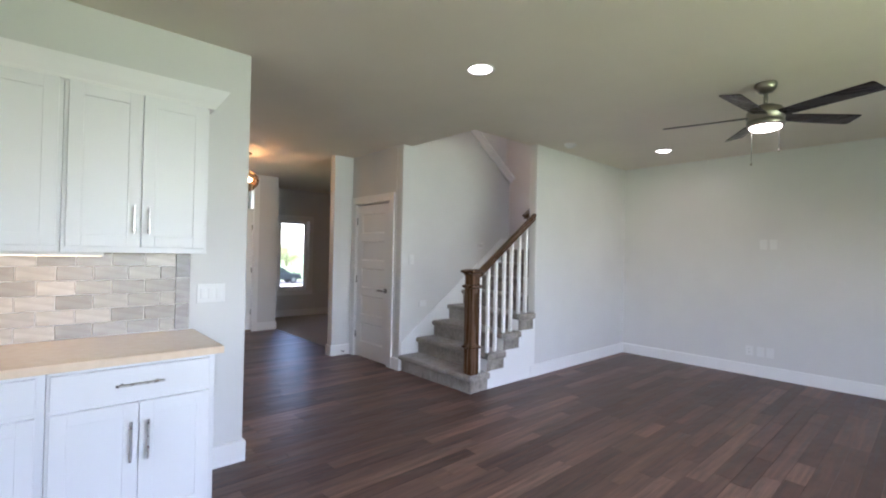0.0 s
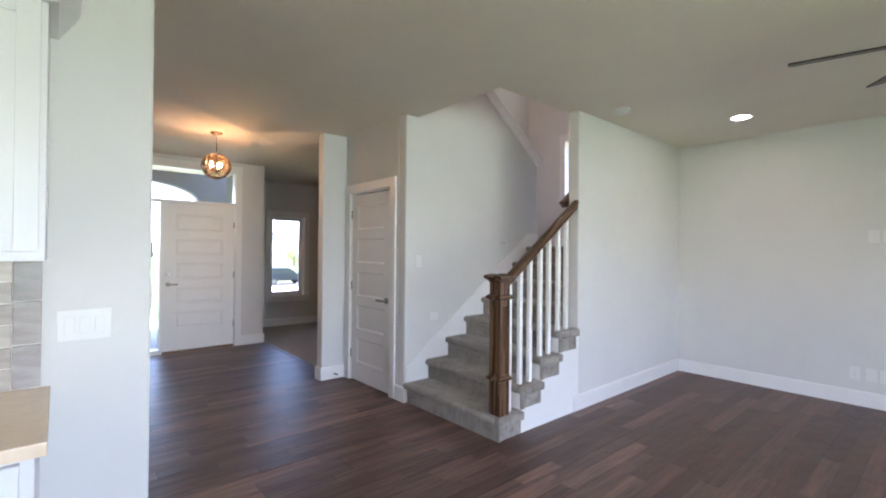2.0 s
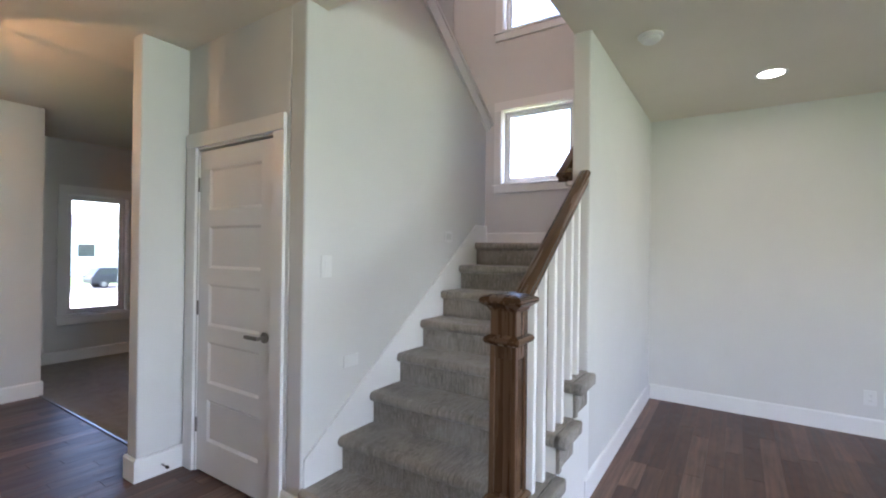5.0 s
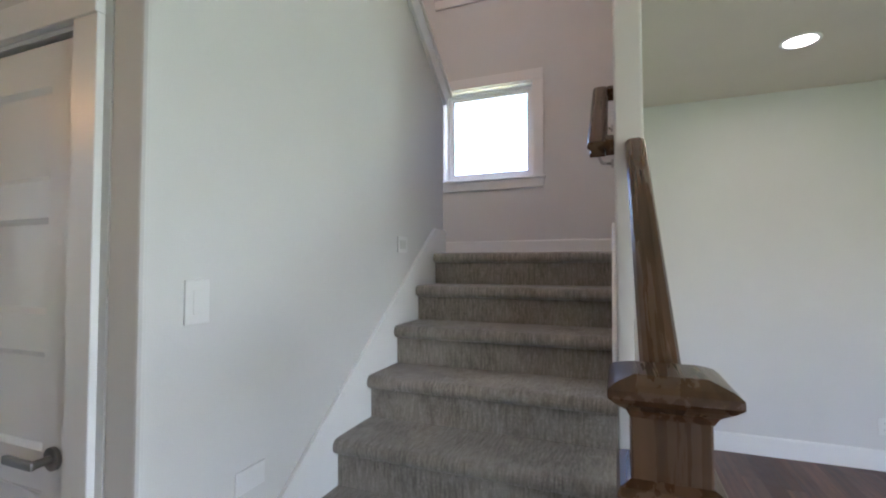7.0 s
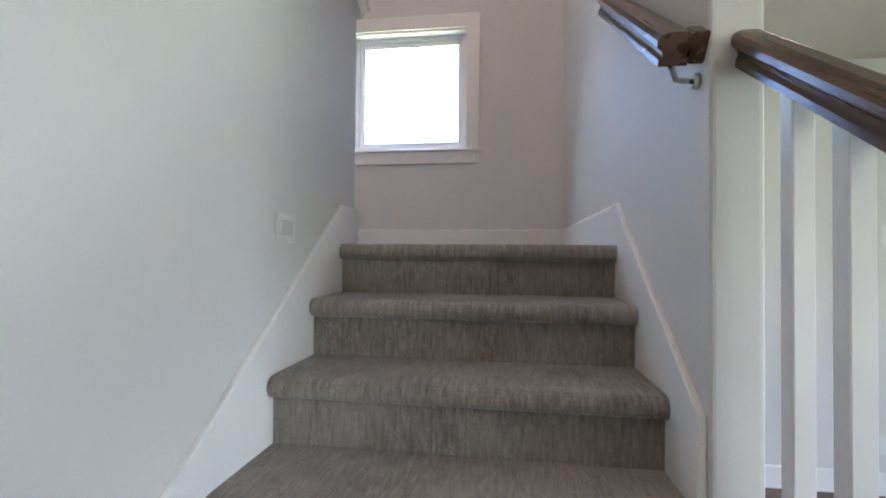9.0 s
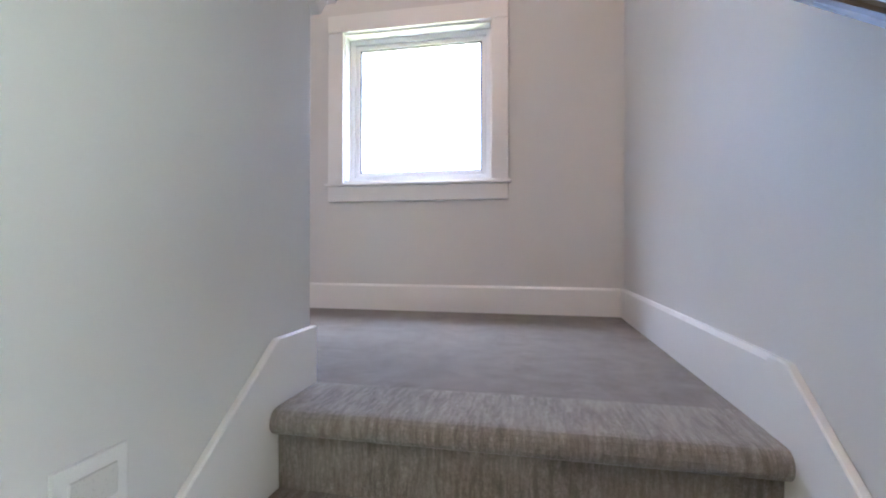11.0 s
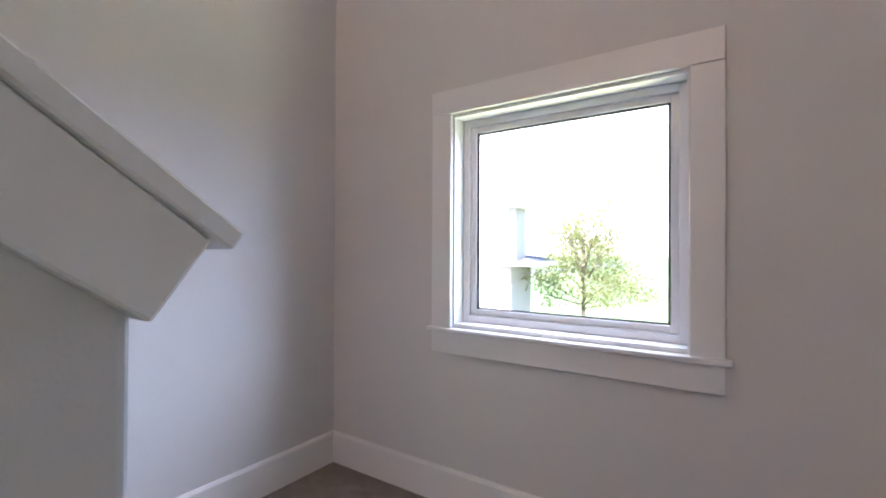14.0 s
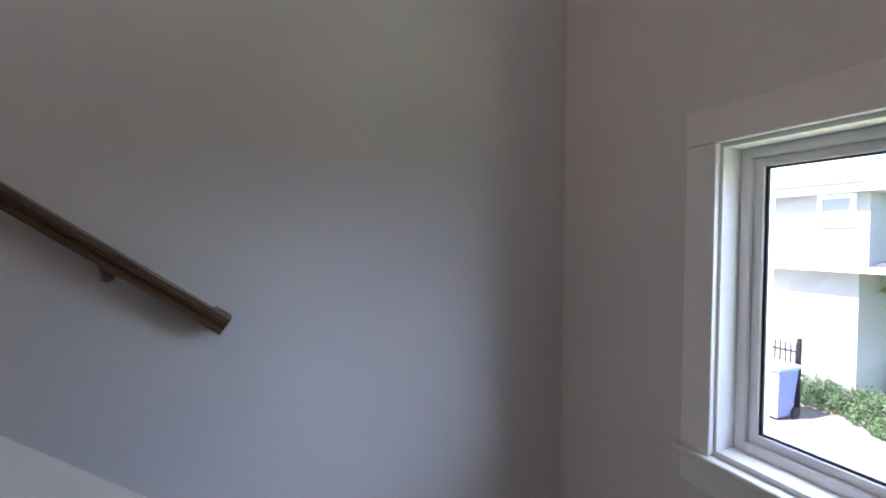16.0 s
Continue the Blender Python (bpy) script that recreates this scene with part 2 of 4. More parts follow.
LEAF = ground_cover("leaf", (0.07, 0.09, 0.025), (0.13, 0.14, 0.05), 6.0, 0.6, 0.1)
# sunlight shines through the thin leaves
leaf_nodes = LEAF.node_tree
shine_through = leaf_nodes.nodes.new("ShaderNodeBsdfTranslucent")
shine_through.inputs["Color"].default_value = (0.24, 0.25, 0.07, 1)
leaf_mix = leaf_nodes.nodes.new("ShaderNodeMixShader")
leaf_mix.inputs[0].default_value = 0.45
leaf_nodes.links.new(leaf_nodes.nodes["Principled BSDF"].outputs[0], leaf_mix.inputs[1])
leaf_nodes.links.new(shine_through.outputs[0], leaf_mix.inputs[2])
leaf_nodes.links.new(leaf_mix.outputs[0], leaf_nodes.nodes["Material Output"].inputs["Surface"])
MULCH = ground_cover("pale_mulch", (0.16, 0.135, 0.10), (0.24, 0.21, 0.17), 24.0, 0.95, 0.6)
BIN_LID = paint("pale_blue_plastic", (0.42, 0.44, 0.56), 0.45)
BIN_BLUE = paint("blue_plastic", (0.22, 0.25, 0.46), 0.45)
CAR_PAINT = paint("dark_blue_car_paint", (0.012, 0.014, 0.022), 0.3, 400, 0.01)
RUBBER = paint("tyre_rubber", (0.025, 0.025, 0.025), 0.8)
# pane coloured pale in place of the sky light it reflects
SKY_PALE_GLASS = paint("sky_pale_glass", (0.20, 0.22, 0.25), 0.08, 300, 0.01)
DARK_GLASS = paint("dark_window_glass", (0.04, 0.045, 0.05), 0.06, 300, 0.01)

# ---- building helpers ----


def thing(name, label, category, at=(0, 0, 0), group="", kind="", turn=0):
    ob = new(name)
    ob.matrix_world = pose(*at, 0, 0, turn)
    return tagged(ob, label, category, group, kind)


def finish(bm, material, name):
    me = bpy.data.meshes.new(name)
    bm.normal_update()
    bm.to_mesh(me)
    bm.free()
    me.materials.append(material)
    return me


def part(name, bm, material, parent, label="", smooth=False):
    me = finish(bm, material, name)
    if smooth:
        me.shade_smooth()
    ob = new(name, me)
    ob.parent = parent
    return tagged(ob, label) if label else ob


def solo(name, bm, material, label, category, group="", kind="", smooth=False):
    me = finish(bm, material, name)
    if smooth:
        me.shade_smooth()
    return tagged(new(name, me), label, category, group, kind)


def structure(name, bm, material, label, category="wall"):
    return solo(name, bm, material, label, category, kind="structure")


def box(bm, x0, x1, y0, y1, z0, z1, bevel=0.0, segments=1):
    """Adds one box, with its edges rounded off if asked."""
    m = Matrix.LocRotScale(((x0 + x1) / 2, (y0 + y1) / 2, (z0 + z1) / 2), None, (abs(x1 - x0), abs(y1 - y0), abs(z1 - z0)))
    made = bmesh.ops.create_cube(bm, size=1, matrix=m)["verts"]
    if bevel:
        edges = {e for v in made for e in v.link_edges}
        bmesh.ops.bevel(bm, geom=list(edges), offset=bevel, segments=segments, profile=0.6, affect="EDGES")
    return bm


def block(x0, x1, y0, y1, z0, z1, bevel=0.0, segments=1):
    return box(bmesh.new(), x0, x1, y0, y1, z0, z1, bevel, segments)


def prism(points, depth, m=None, bevel=0.0, segments=2):
    """A flat outline, given in x and y, drawn out along z by depth and set by the pose m."""
    bm = bmesh.new()
    low = [bm.verts.new((x, y, 0)) for x, y in points]
    high = [bm.verts.new((x, y, depth)) for x, y in points]
    bm.faces.new(low[::-1]), bm.faces.new(high)
    for i in range(len(points)):
        j = (i + 1) % len(points)
        bm.faces.new((low[i], low[j], high[j], high[i]))
    bmesh.ops.recalc_face_normals(bm, faces=bm.faces)
    if bevel:
        bmesh.ops.bevel(bm, geom=list(bm.edges), offset=bevel, segments=segments, profile=0.6, affect="EDGES")
    if m is not None:
        bm.transform(m)
    return bm


# an outline in (y, z), drawn out along x
ALONG_X = Matrix(((0, 0, 1, 0), (1, 0, 0, 0), (0, 1, 0, 0), (0, 0, 0, 1)))


def side_prism(points, x0, x1, bevel=0.0, segments=2):
    return prism(points, x1 - x0, Matrix.Translation((x0, 0, 0)) @ ALONG_X, bevel, segments)


def rod(bm, a, b, r, sides=12, r2=None):
    """A round bar from a to b."""
    a, b = Vector(a), Vector(b)
    turn = (b - a).to_track_quat("Z", "Y").to_matrix().to_4x4()
    bmesh.ops.create_cone(bm, cap_ends=True, segments=sides, radius1=r, radius2=r if r2 is None else r2, depth=(b - a).length,
                          matrix=Matrix.Translation((a + b) / 2) @ turn)
    return bm


def turned(profile, sides=32):
    """A body of revolution about z from (radius, z) pairs."""
    bm = bmesh.new()
    rings = []
    for r, z in profile:
        rings.append([bm.verts.new((max(r, 1e-4) * math.cos(2 * math.pi * i / sides), max(r, 1e-4) * math.sin(2 * math.pi * i / sides), z)) for i in range(sides)])
    for a, b in zip(rings, rings[1:]):
        for i in range(sides):
            j = (i + 1) % sides
            bm.faces.new((a[i], a[j], b[j], b[i]))
    bm.faces.new(rings[0][::-1]), bm.faces.new(rings[-1])
    bmesh.ops.recalc_face_normals(bm, faces=bm.faces)
    return bm


def ring(bm, centre, radius, tube, m, sides=40, around=8):
    """A hoop in the xy plane of the pose m."""
    rows = []
    for i in range(sides):
        a = 2 * math.pi * i / sides
        row = []
        for j in range(around):
            b = 2 * math.pi * j / around
            p = Vector(((radius + tube * math.cos(b)) * math.cos(a), (radius + tube * math.cos(b)) * math.sin(a), tube * math.sin(b)))
            row.append(bm.verts.new(Vector(centre) + m @ p))
        rows.append(row)
    for i in range(sides):
        for j in range(around):
            k, l = (i + 1) % sides, (j + 1) % around
            bm.faces.new((rows[i][j], rows[k][j], rows[k][l], rows[i][l]))
    return bm


def holed(axis, at0, at1, u0, u1, z0, z1, holes):
    """A wall across axis ('x' or 'y') from at0 to at1, spanning u0..u1 and z0..z1, with holes (ua, ub, za, zb) through it."""
    bm = bmesh.new()

    def put(a, b, c, d):
        if b - a > 1e-4 and d - c > 1e-4:
            box(bm, at0, at1, a, b, c, d) if axis == "x" else box(bm, a, b, at0, at1, c, d)

    u = u0
    for ua, ub, stack in holes:
        put(u, ua, z0, z1)
        z = z0
        for za, zb in stack:
            put(ua, ub, z, za)
            z = zb
        put(ua, ub, z, z1)
        u = ub
    put(u, u1, z0, z1)
    bmesh.ops.remove_doubles(bm, verts=bm.verts, dist=1e-5)
    return bm

# ---- the large structure ----
H = 2.70            # ceiling of the ground floor
TOP = 5.45          # ceiling over the stairwell
RISE, GOING = 0.1857, 0.2535
LANDING = 8 * RISE
FAR = 3.355         # stairwell wall with the windows
WALL_X = 1.145      # living room face of the stair wall
INNER_X = 1.042     # stair face of the same wall

structure("wall_living_far", block(WALL_X, 7.35, 3.26, 3.5, 0, H), WALL, "pale painted plaster wall of the living room")
structure("wall_garden_side", holed("x", 7.2, 7.35, -7.12, 3.26, 0, H, [(-3.05, 0.65, [(1.0, 2.25)])]), WALL, "pale painted wall with a wide window opening")
structure("wall_kitchen_back", holed("y", -7.12, -7.0, 1.2, 7.2, 0, H, [(3.4, 5.4, [(0.05, 2.1)])]), WALL, "pale painted wall with a patio door opening")
structure("wall_kitchen", block(1.08, 1.2, -7.12, -2.17, 0, H, 0.012, 3), WALL, "pale green-white painted wall end beside the cabinets")
structure("wall_entry_side", block(-3.75, 1.08, -3.32, -3.2, 0, H), WALL, "pale painted side wall of the entry")
structure("wall_entry_front", holed("x", -3.75, -3.6, -3.2, -0.07, 0, H, [(-1.765, -0.465, [(0.0, 2.565)])]), WALL, "pale painted wall round the front door")
structure("wall_front_room_side", block(-5.1, -3.75, -0.19, -0.07, 0, H), WALL, "pale painted side wall of the carpeted room")
structure("wall_front_room_window", holed("x", -5.1, -4.95, -0.07, 3.5, 0, H, [(0.51, 1.17, [(0.56, 2.05)])]), WALL, "pale painted wall with a tall window opening")
structure("wall_front_room_far", block(-4.95, -1.345, 3.36, 3.5, 0, H), WALL, "pale painted far wall of the carpeted room")
structure("wall_stub", block(-1.26, -1.143, -0.28, 0.35, 0, H, 0.012, 3), WALL, "narrow pale painted wall end beside the closet")
structure("wall_closet_front", holed("y", 0.0, 0.12, -1.143, -0.12, 0, H, [(-1.02, -0.24, [(0.0, 2.045)])]), WALL, "pale painted wall round the closet door")
structure("wall_stair_left", block(-1.345, -1.225, -1.5, 1.9, 2.7005, TOP), WALL, "pale painted stairwell wall beside the upper flight")
structure("wall_closet_left", block(-1.345, -1.225, 0.3, 1.9, 0.0, 2.7), WALL, "pale painted wall under the upper flight")
structure("wall_landing_left", block(-1.345, -1.225, 1.9, FAR, 0.0, TOP), WALL, "pale painted stairwell wall beside the landing")
CAP_SLOPE = 0.72
structure("wall_stair_half", side_prism([(0, 0), (1.98, 0), (1.98, 2.48), (0.0, 2.48 + 1.98 * CAP_SLOPE)], -0.12, 0.0, 0.014, 3), WALL,
          "pale painted half wall with a sloping top between the flights")
structure("wall_stair_right", block(INNER_X, WALL_X, 1.09, FAR, 0, TOP - 0.001, 0.012, 3), WALL, "pale painted wall between the stairs and living room")
structure("wall_stair_right_upper", block(1.04, 1.16, -1.5, 1.085, 2.951, TOP), WALL, "pale painted upper stairwell wall")
structure("wall_landing_far", holed("y", FAR, 3.5, -1.345, 1.12, 0, TOP, [(-0.52, 0.355, [(2.225, 3.105), (4.06, 4.94)])]), WALL, "pale painted stairwell wall with two windows")
structure("wall_upper_hall", block(-1.345, 1.15, -1.62, -1.5, 2.95, TOP), WALL, "pale painted wall of the upper hall")
structure("wall_closet_back", block(-1.143, -0.12, 1.3, 1.4, 0, 1.4), WALL, "plain painted closet back wall")

bm = bmesh.new()
for x0, x1, y0, y1 in ((-5.1, 7.35, -7.12, 0.14), (-5.1, -1.3, 0.14, 3.5), (1.045, 7.35, 0.14, 1.0895), (1.09, 7.35, 1.0895, 3.5)):
    box(bm, x0, x1, y0, y1, H, 2.95)
structure("ceiling", bm, CEILING, "off-white textured ceiling with an opening over the stairs", "ceiling")
structure("ceiling_upper", block(-1.5, 1.3, -1.7, 3.6, TOP, TOP + 0.15), CEILING, "off-white ceiling above the stairwell", "ceiling")
structure("roof", block(-5.5, 7.8, -7.6, 4.0, 5.62, 5.7), SHINGLE, "plain grey roof over the house", "roof")
structure("floor_upper_hall", block(-1.22, 1.03, -1.5, 0.0, 2.951, 2.985), ROOM_CARPET, "grey beige carpet of the upper hall", "floor")
structure("floor_slab", block(-3.6, 7.2, -7.0, 3.3, -0.20, -0.021), CONCRETE, "concrete slab under the boards", "floor")
structure("floor_front_room", block(-4.95, -1.2, -0.07, 3.36, -0.2, 0.004), ROOM_CARPET, "grey beige wall-to-wall carpet in the front room", "floor")
structure("foundation", block(-5.1, 7.35, -7.12, 3.5, -0.6, -0.2), CONCRETE, "grey concrete foundation", "foundation")
structure("carpet_edge_trim", block(-3.6, -1.26, -0.085, -0.062, 0.0, 0.009, 0.003), STEEL, "thin metal strip between boards and carpet", "trim")

# baseboards: board with an eased upper edge


def baseboard(x0, y0, x1, y1, z=0.0, height=0.14, out=0.016):
    """A board along the wall from (x0, y0) to (x1, y1), standing out to the left of that way."""
    way = Vector((x1 - x0, y1 - y0, 0))
    n = way.length
    bm = prism([(0, 0), (out, 0), (out, height - 0.012), (out * 0.55, height), (0, height)], n)
    bm.transform(Matrix(((0, 0, 1, 0), (1, 0, 0, 0), (0, 1, 0, 0), (0, 0, 0, 1))))
    bm.transform(pose(x0, y0, z, 0, 0, math.degrees(math.atan2(way.y, way.x))))
    return tagged(new("baseboard", finish(bm, WHITE, "baseboard")), "white painted baseboard along the wall", "baseboard", kind="structure")


baseboard(7.2, 3.26, WALL_X + 0.017, 3.26)
baseboard(WALL_X, 3.244, WALL_X, 1.01)
baseboard(1.2, -2.17, 1.2, -2.51)
baseboard(1.08, -2.17, 1.216, -2.17)
for (xa, ya), (xb, yb) in (((0.016, 0.0), (-0.142, 0.0)), ((-1.143, -0.002), (-1.143, -0.28)), ((-1.127, -0.28), (-1.276, -0.28)), ((-1.26, -0.28), (-1.26, 3.3)),
            ((-3.6, -0.07), (-3.6, -0.395)), ((-3.6, -1.83), (-3.6, -3.2)), ((-4.93, -0.07), (-3.584, -0.07))):
    baseboard(xa, ya, xb, yb)
baseboard(-4.95, 3.34, -4.95, -0.06)
baseboard(INNER_X - 0.016, FAR, -1.209, FAR, LANDING, 0.15)
baseboard(-1.225, FAR, -1.225, 2.03, LANDING, 0.15)
baseboard(INNER_X, 1.86, INNER_X, FAR, LANDING, 0.15)

# ---- the stairs ----


def step_outline(y, z, back, low):
    """The side view of one carpeted step with its rolled nose at y and its top at z."""
    pts = [(back, z), (y + 0.03, z)]
    for i in range(1, 8):
        a = math.radians(90 + i * 180 / 8)
        pts.append((y + 0.028 + 0.028 * math.cos(a), z - 0.029 + 0.029 * math.sin(a)))
    pts += [(y + 0.028, z - 0.058), (y + 0.036, z - 0.062), (y + 0.038, low), (back, low)]
    return pts


stairs = thing("staircase", "grey-brown carpeted staircase with rounded nosings and white skirts", "staircase")
for k in range(1, 9):
    y, z = -0.016 + GOING * (k - 1), RISE * k
    if k < 8:
        back, right = y + GOING + 0.05, (1.155 if k < 5 else INNER_X - 0.001)
        part("step", side_prism(step_outline(y, z, back, z - RISE + 0.001), 0.001, right), STAIR_CARPET, stairs)
        if k < 5:  # the carpet wraps round the open end of the tread
            part("tread_end", side_prism(step_outline(y, z, y + GOING + 0.034, z - 0.062), right + 0.0005, 1.208, 0.012, 3), STAIR_CARPET, stairs, smooth=True)
            part("riser_end", block(right + 0.001, 1.172, y + 0.036, y + 0.075, z - RISE + 0.001, z - 0.062, 0.006, 2), STAIR_CARPET, stairs)
    else:
        part("landing_nosing", side_prism(step_outline(y, z, y + 0.22, z - RISE + 0.001), 0.001, INNER_X - 0.001), STAIR_CARPET, stairs)
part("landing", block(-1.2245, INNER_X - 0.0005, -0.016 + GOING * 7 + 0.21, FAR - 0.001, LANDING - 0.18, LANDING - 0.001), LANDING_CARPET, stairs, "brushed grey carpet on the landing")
for j in range(1, 9):
    y, z = 2.02 - GOING * (j - 1), LANDING + RISE * j
    pts = [(4.04 - a, b) for a, b in step_outline(4.04 - y, z, 4.04 - y + GOING + 0.05, z - RISE + 0.001)]
    part("upper_step", side_prism(pts, -1.2245, -0.121), STAIR_CARPET, stairs)
# white triangular wall under the open treads
pts = [(0.03, 0)]
for k in range(1, 5):
    y = -0.016 + GOING * (k - 1) + 0.036
    pts += [(y, RISE * (k - 1)), (y, RISE * k - 0.052)]
pts += [(1.09, RISE * 4 - 0.052), (1.09, 0)]
part("stringer_wall", side_prism([(0.036, 0.0)] + pts[2:], 1.02, 1.1545), WHITE, stairs, "white painted stringer under the treads")


def skirt(name, x0, x1, start):
    """The sloping board that follows the steps up a wall."""
    low = lambda y: max(0.0, (y - 0.1) * 0.7326 - 0.12)
    top = lambda y: 0.335 + 0.7326 * (y - 0.02)
    flat = LANDING + 0.15
    knee = 0.02 + (flat - 0.335) / 0.7326
    end = 1.978 if x0 < 0.5 else 1.86
    part(name, side_prism([(start, low(start)), (end, low(end)), (end, flat), (knee, flat), (start, top(start))], x0, x1, 0.003, 1), WHITE, stairs)


skirt("skirt_board", 0.0005, 0.018, 0.012)
skirt("skirt_board", INNER_X - 0.0175, INNER_X - 0.0005, 1.10)

# cap on the sloping half wall
cap = thing("half_wall_cap", "white painted sloping wooden cap on the half wall", "wall cap", kind="structure")
slope = math.atan(CAP_SLOPE)
length = 2.15 / math.cos(slope)
tilt = Matrix.Translation((0, 1.948, 2.492)) @ Matrix.Rotation(-slope, 4, "X")
for name, x0, x1, y1, z0, z1 in (("apron", -0.142, 0.024, 0.048, -0.002, 0.097), ("cap_board", -0.174, 0.034, 0.068, 0.0975, 0.122)):
    b = block(x0, x1, -length, y1, z0, z1, 0.003)
    b.transform(tilt)
    part(name, b, WHITE, cap)

# balustrade of the lower flight
rail = thing("balustrade", "dark stained wooden newel and handrail with white square balusters", "railing")
NX, NY = 1.115, 0.078
newel = new("newel_post")
newel.parent = rail
newel.matrix_world = pose(NX, NY, RISE)
tagged(newel, "dark stained square newel with recessed panels")
post = bmesh.new()
box(post, -0.055, 0.055, -0.055, 0.055, 0.0, 0.27, 0.003)
box(post, -0.047, 0.047, -0.047, 0.047, 0.27, 0.88, 0.003)
box(post, -0.055, 0.055, -0.055, 0.055, 0.88, 1.02, 0.003)
part("shaft", post, NEWEL_WOOD, newel)
for turn in range(4):
    stile = bmesh.new()
    box(stile, -0.055, -0.034, -0.0555, -0.046, 0.27, 0.88, 0.002)
    box(stile, 0.034, 0.055, -0.0555, -0.046, 0.27, 0.88, 0.002)
    box(stile, -0.034, 0.034, -0.0555, -0.046, 0.27, 0.31, 0.002)
    box(stile, -0.034, 0.034, -0.0555, -0.046, 0.82, 0.88, 0.002)
    stile.transform(pose(0, 0, 0, 0, 0, 90 * turn))
    part("panel_frame", stile, NEWEL_WOOD, newel)


def square_moulding(profile):
    """A square moulding from (half width, z) pairs."""
    bm = bmesh.new()
    rows = [[bm.verts.new((sx * w, sy * w, z)) for sx, sy in ((-1, -1), (1, -1), (1, 1), (-1, 1))] for w, z in profile]
    for a, b in zip(rows, rows[1:]):
        for i in range(4):
            j = (i + 1) % 4
            bm.faces.new((a[i], a[j], b[j], b[i]))
    bm.faces.new(rows[0][::-1]), bm.faces.new(rows[-1])
    return bm


part("base_band", square_moulding([(0.056, 0.258), (0.066, 0.264), (0.072, 0.276), (0.066, 0.288), (0.056, 0.296)]), CAP_WOOD, newel)
part("neck_band", square_moulding([(0.056, 0.868), (0.07, 0.876), (0.077, 0.888), (0.072, 0.9), (0.056, 0.908)]), CAP_WOOD, newel)
part("cap", square_moulding([(0.056, 1.0), (0.062, 1.012), (0.078, 1.024), (0.088, 1.034), (0.088, 1.046), (0.078, 1.054), (0.068, 1.058), (0.05, 1.064)]), CAP_WOOD, newel)


def rail_section(top=0.0):
    """Handrail outline across (x, z): rounded crown, hollowed sides, flat foot."""
    return [(-0.026, top - 0.062), (0.026, top - 0.062), (0.026, top - 0.05), (0.021, top - 0.042), (0.023, top - 0.034), (0.033, top - 0.026),
            (0.034, top - 0.014), (0.028, top - 0.005), (0.014, top), (-0.014, top), (-0.028, top - 0.005), (-0.034, top - 0.014),
            (-0.033, top - 0.026), (-0.023, top - 0.034), (-0.021, top - 0.042), (-0.026, top - 0.05)]


def sloped_rail(y0, z0, y1, z1, x, wide=1.02, deep=1.2, square=False):
    """The rail section drawn from (y0, z0) to (y1, z1), cut upright at both ends, or square to the rail."""
    bm = bmesh.new()
    sec = rail_section()
    long = math.hypot(y1 - y0, z1 - z0)
    c, s = (abs(y1 - y0) / long, (z1 - z0) / long * math.copysign(1, y1 - y0)) if square else (1.0, 0.0)
    a, b = ([bm.verts.new((x + sx * wide, y - s * sz * deep * c, z + sz * deep * c * c)) for sx, sz in sec] for y, z in ((y0, z0), (y1, z1)))
    n = len(sec)
    for i in range(n):
        bm.faces.new((a[i], a[(i + 1) % n], b[(i + 1) % n], b[i]))
    bm.faces.new(a[::-1]), bm.faces.new(b)
    bmesh.ops.recalc_face_normals(bm, faces=bm.faces)
    return bm


RAIL_Z = lambda y: 1.30 + (y - 0.26) * 0.715
part("handrail", sloped_rail(NY + 0.05, RAIL_Z(NY + 0.05), 1.088, RAIL_Z(1.088), NX), RAIL_WOOD, rail)
for y, k in ((0.185, 1), (0.315, 2), (0.435, 2), (0.57, 3), (0.69, 3), (0.825, 4), (0.945, 4)):
    top = RAIL_Z(y) - 0.07
    b = bmesh.new()
    box(b, NX - 0.017, NX + 0.017, y - 0.017, y + 0.017, RISE * k - 0.004, top, 0.002)
    part("baluster", b, WHITE, rail, "white painted square baluster")


def wall_rail(x, out, y0, z0, y1, z1, label, gap=0.072):
    """A stained rail on brackets beside a wall whose face is at x; out is +1 or -1 away from it."""
    ob = thing("wall_handrail", label, "handrail")
    mid = x + out * gap
    part("rail", sloped_rail(y0, z0, y1, z1, mid, 1.1, 1.3 if out < 0 else 1.05, True), RAIL_WOOD if out < 0 else RISING_RAIL_WOOD, ob)
    way = math.copysign(1, y1 - y0)
    lean = way * math.atan2(z1 - z0, abs(y1 - y0))
    lo, hi = sorted((x + out * 0.0005, mid - out * 0.03))
    for ya, za, reach in ((y0, z0, way * 0.06), (y1, z1, -way * 0.06)):
        turn_in = block(lo, hi, min(0, reach), max(0, reach), -0.064 if out < 0 else -0.0525, -0.001, 0.006, 3)
        turn_in.transform(Matrix.Translation((0, ya, za)) @ Matrix.Rotation(lean, 4, "X"))
        part("rail_return", turn_in, CAP_WOOD, ob)
    for share in ((0.10, 0.62) if out < 0 else (0.17, 0.72)):
        y, z = y0 + (y1 - y0) * share, z0 + (z1 - z0) * share - (0.082 if out < 0 else 0.066)
        b = bmesh.new()
        rod(b, (x + out * 0.003, y, z - 0.04), (x + out * 0.012, y, z - 0.04), 0.017, 20)
        rod(b, (x + out * 0.01, y, z - 0.04), (x + out * 0.045, y, z - 0.036), 0.006)
        rod(b, (x + out * 0.045, y, z - 0.038), (mid, y, z + 0.004), 0.006)
        part("bracket", b, HANDLE_STEEL if out < 0 else STEEL, ob, "metal rail bracket", smooth=True)
    return ob


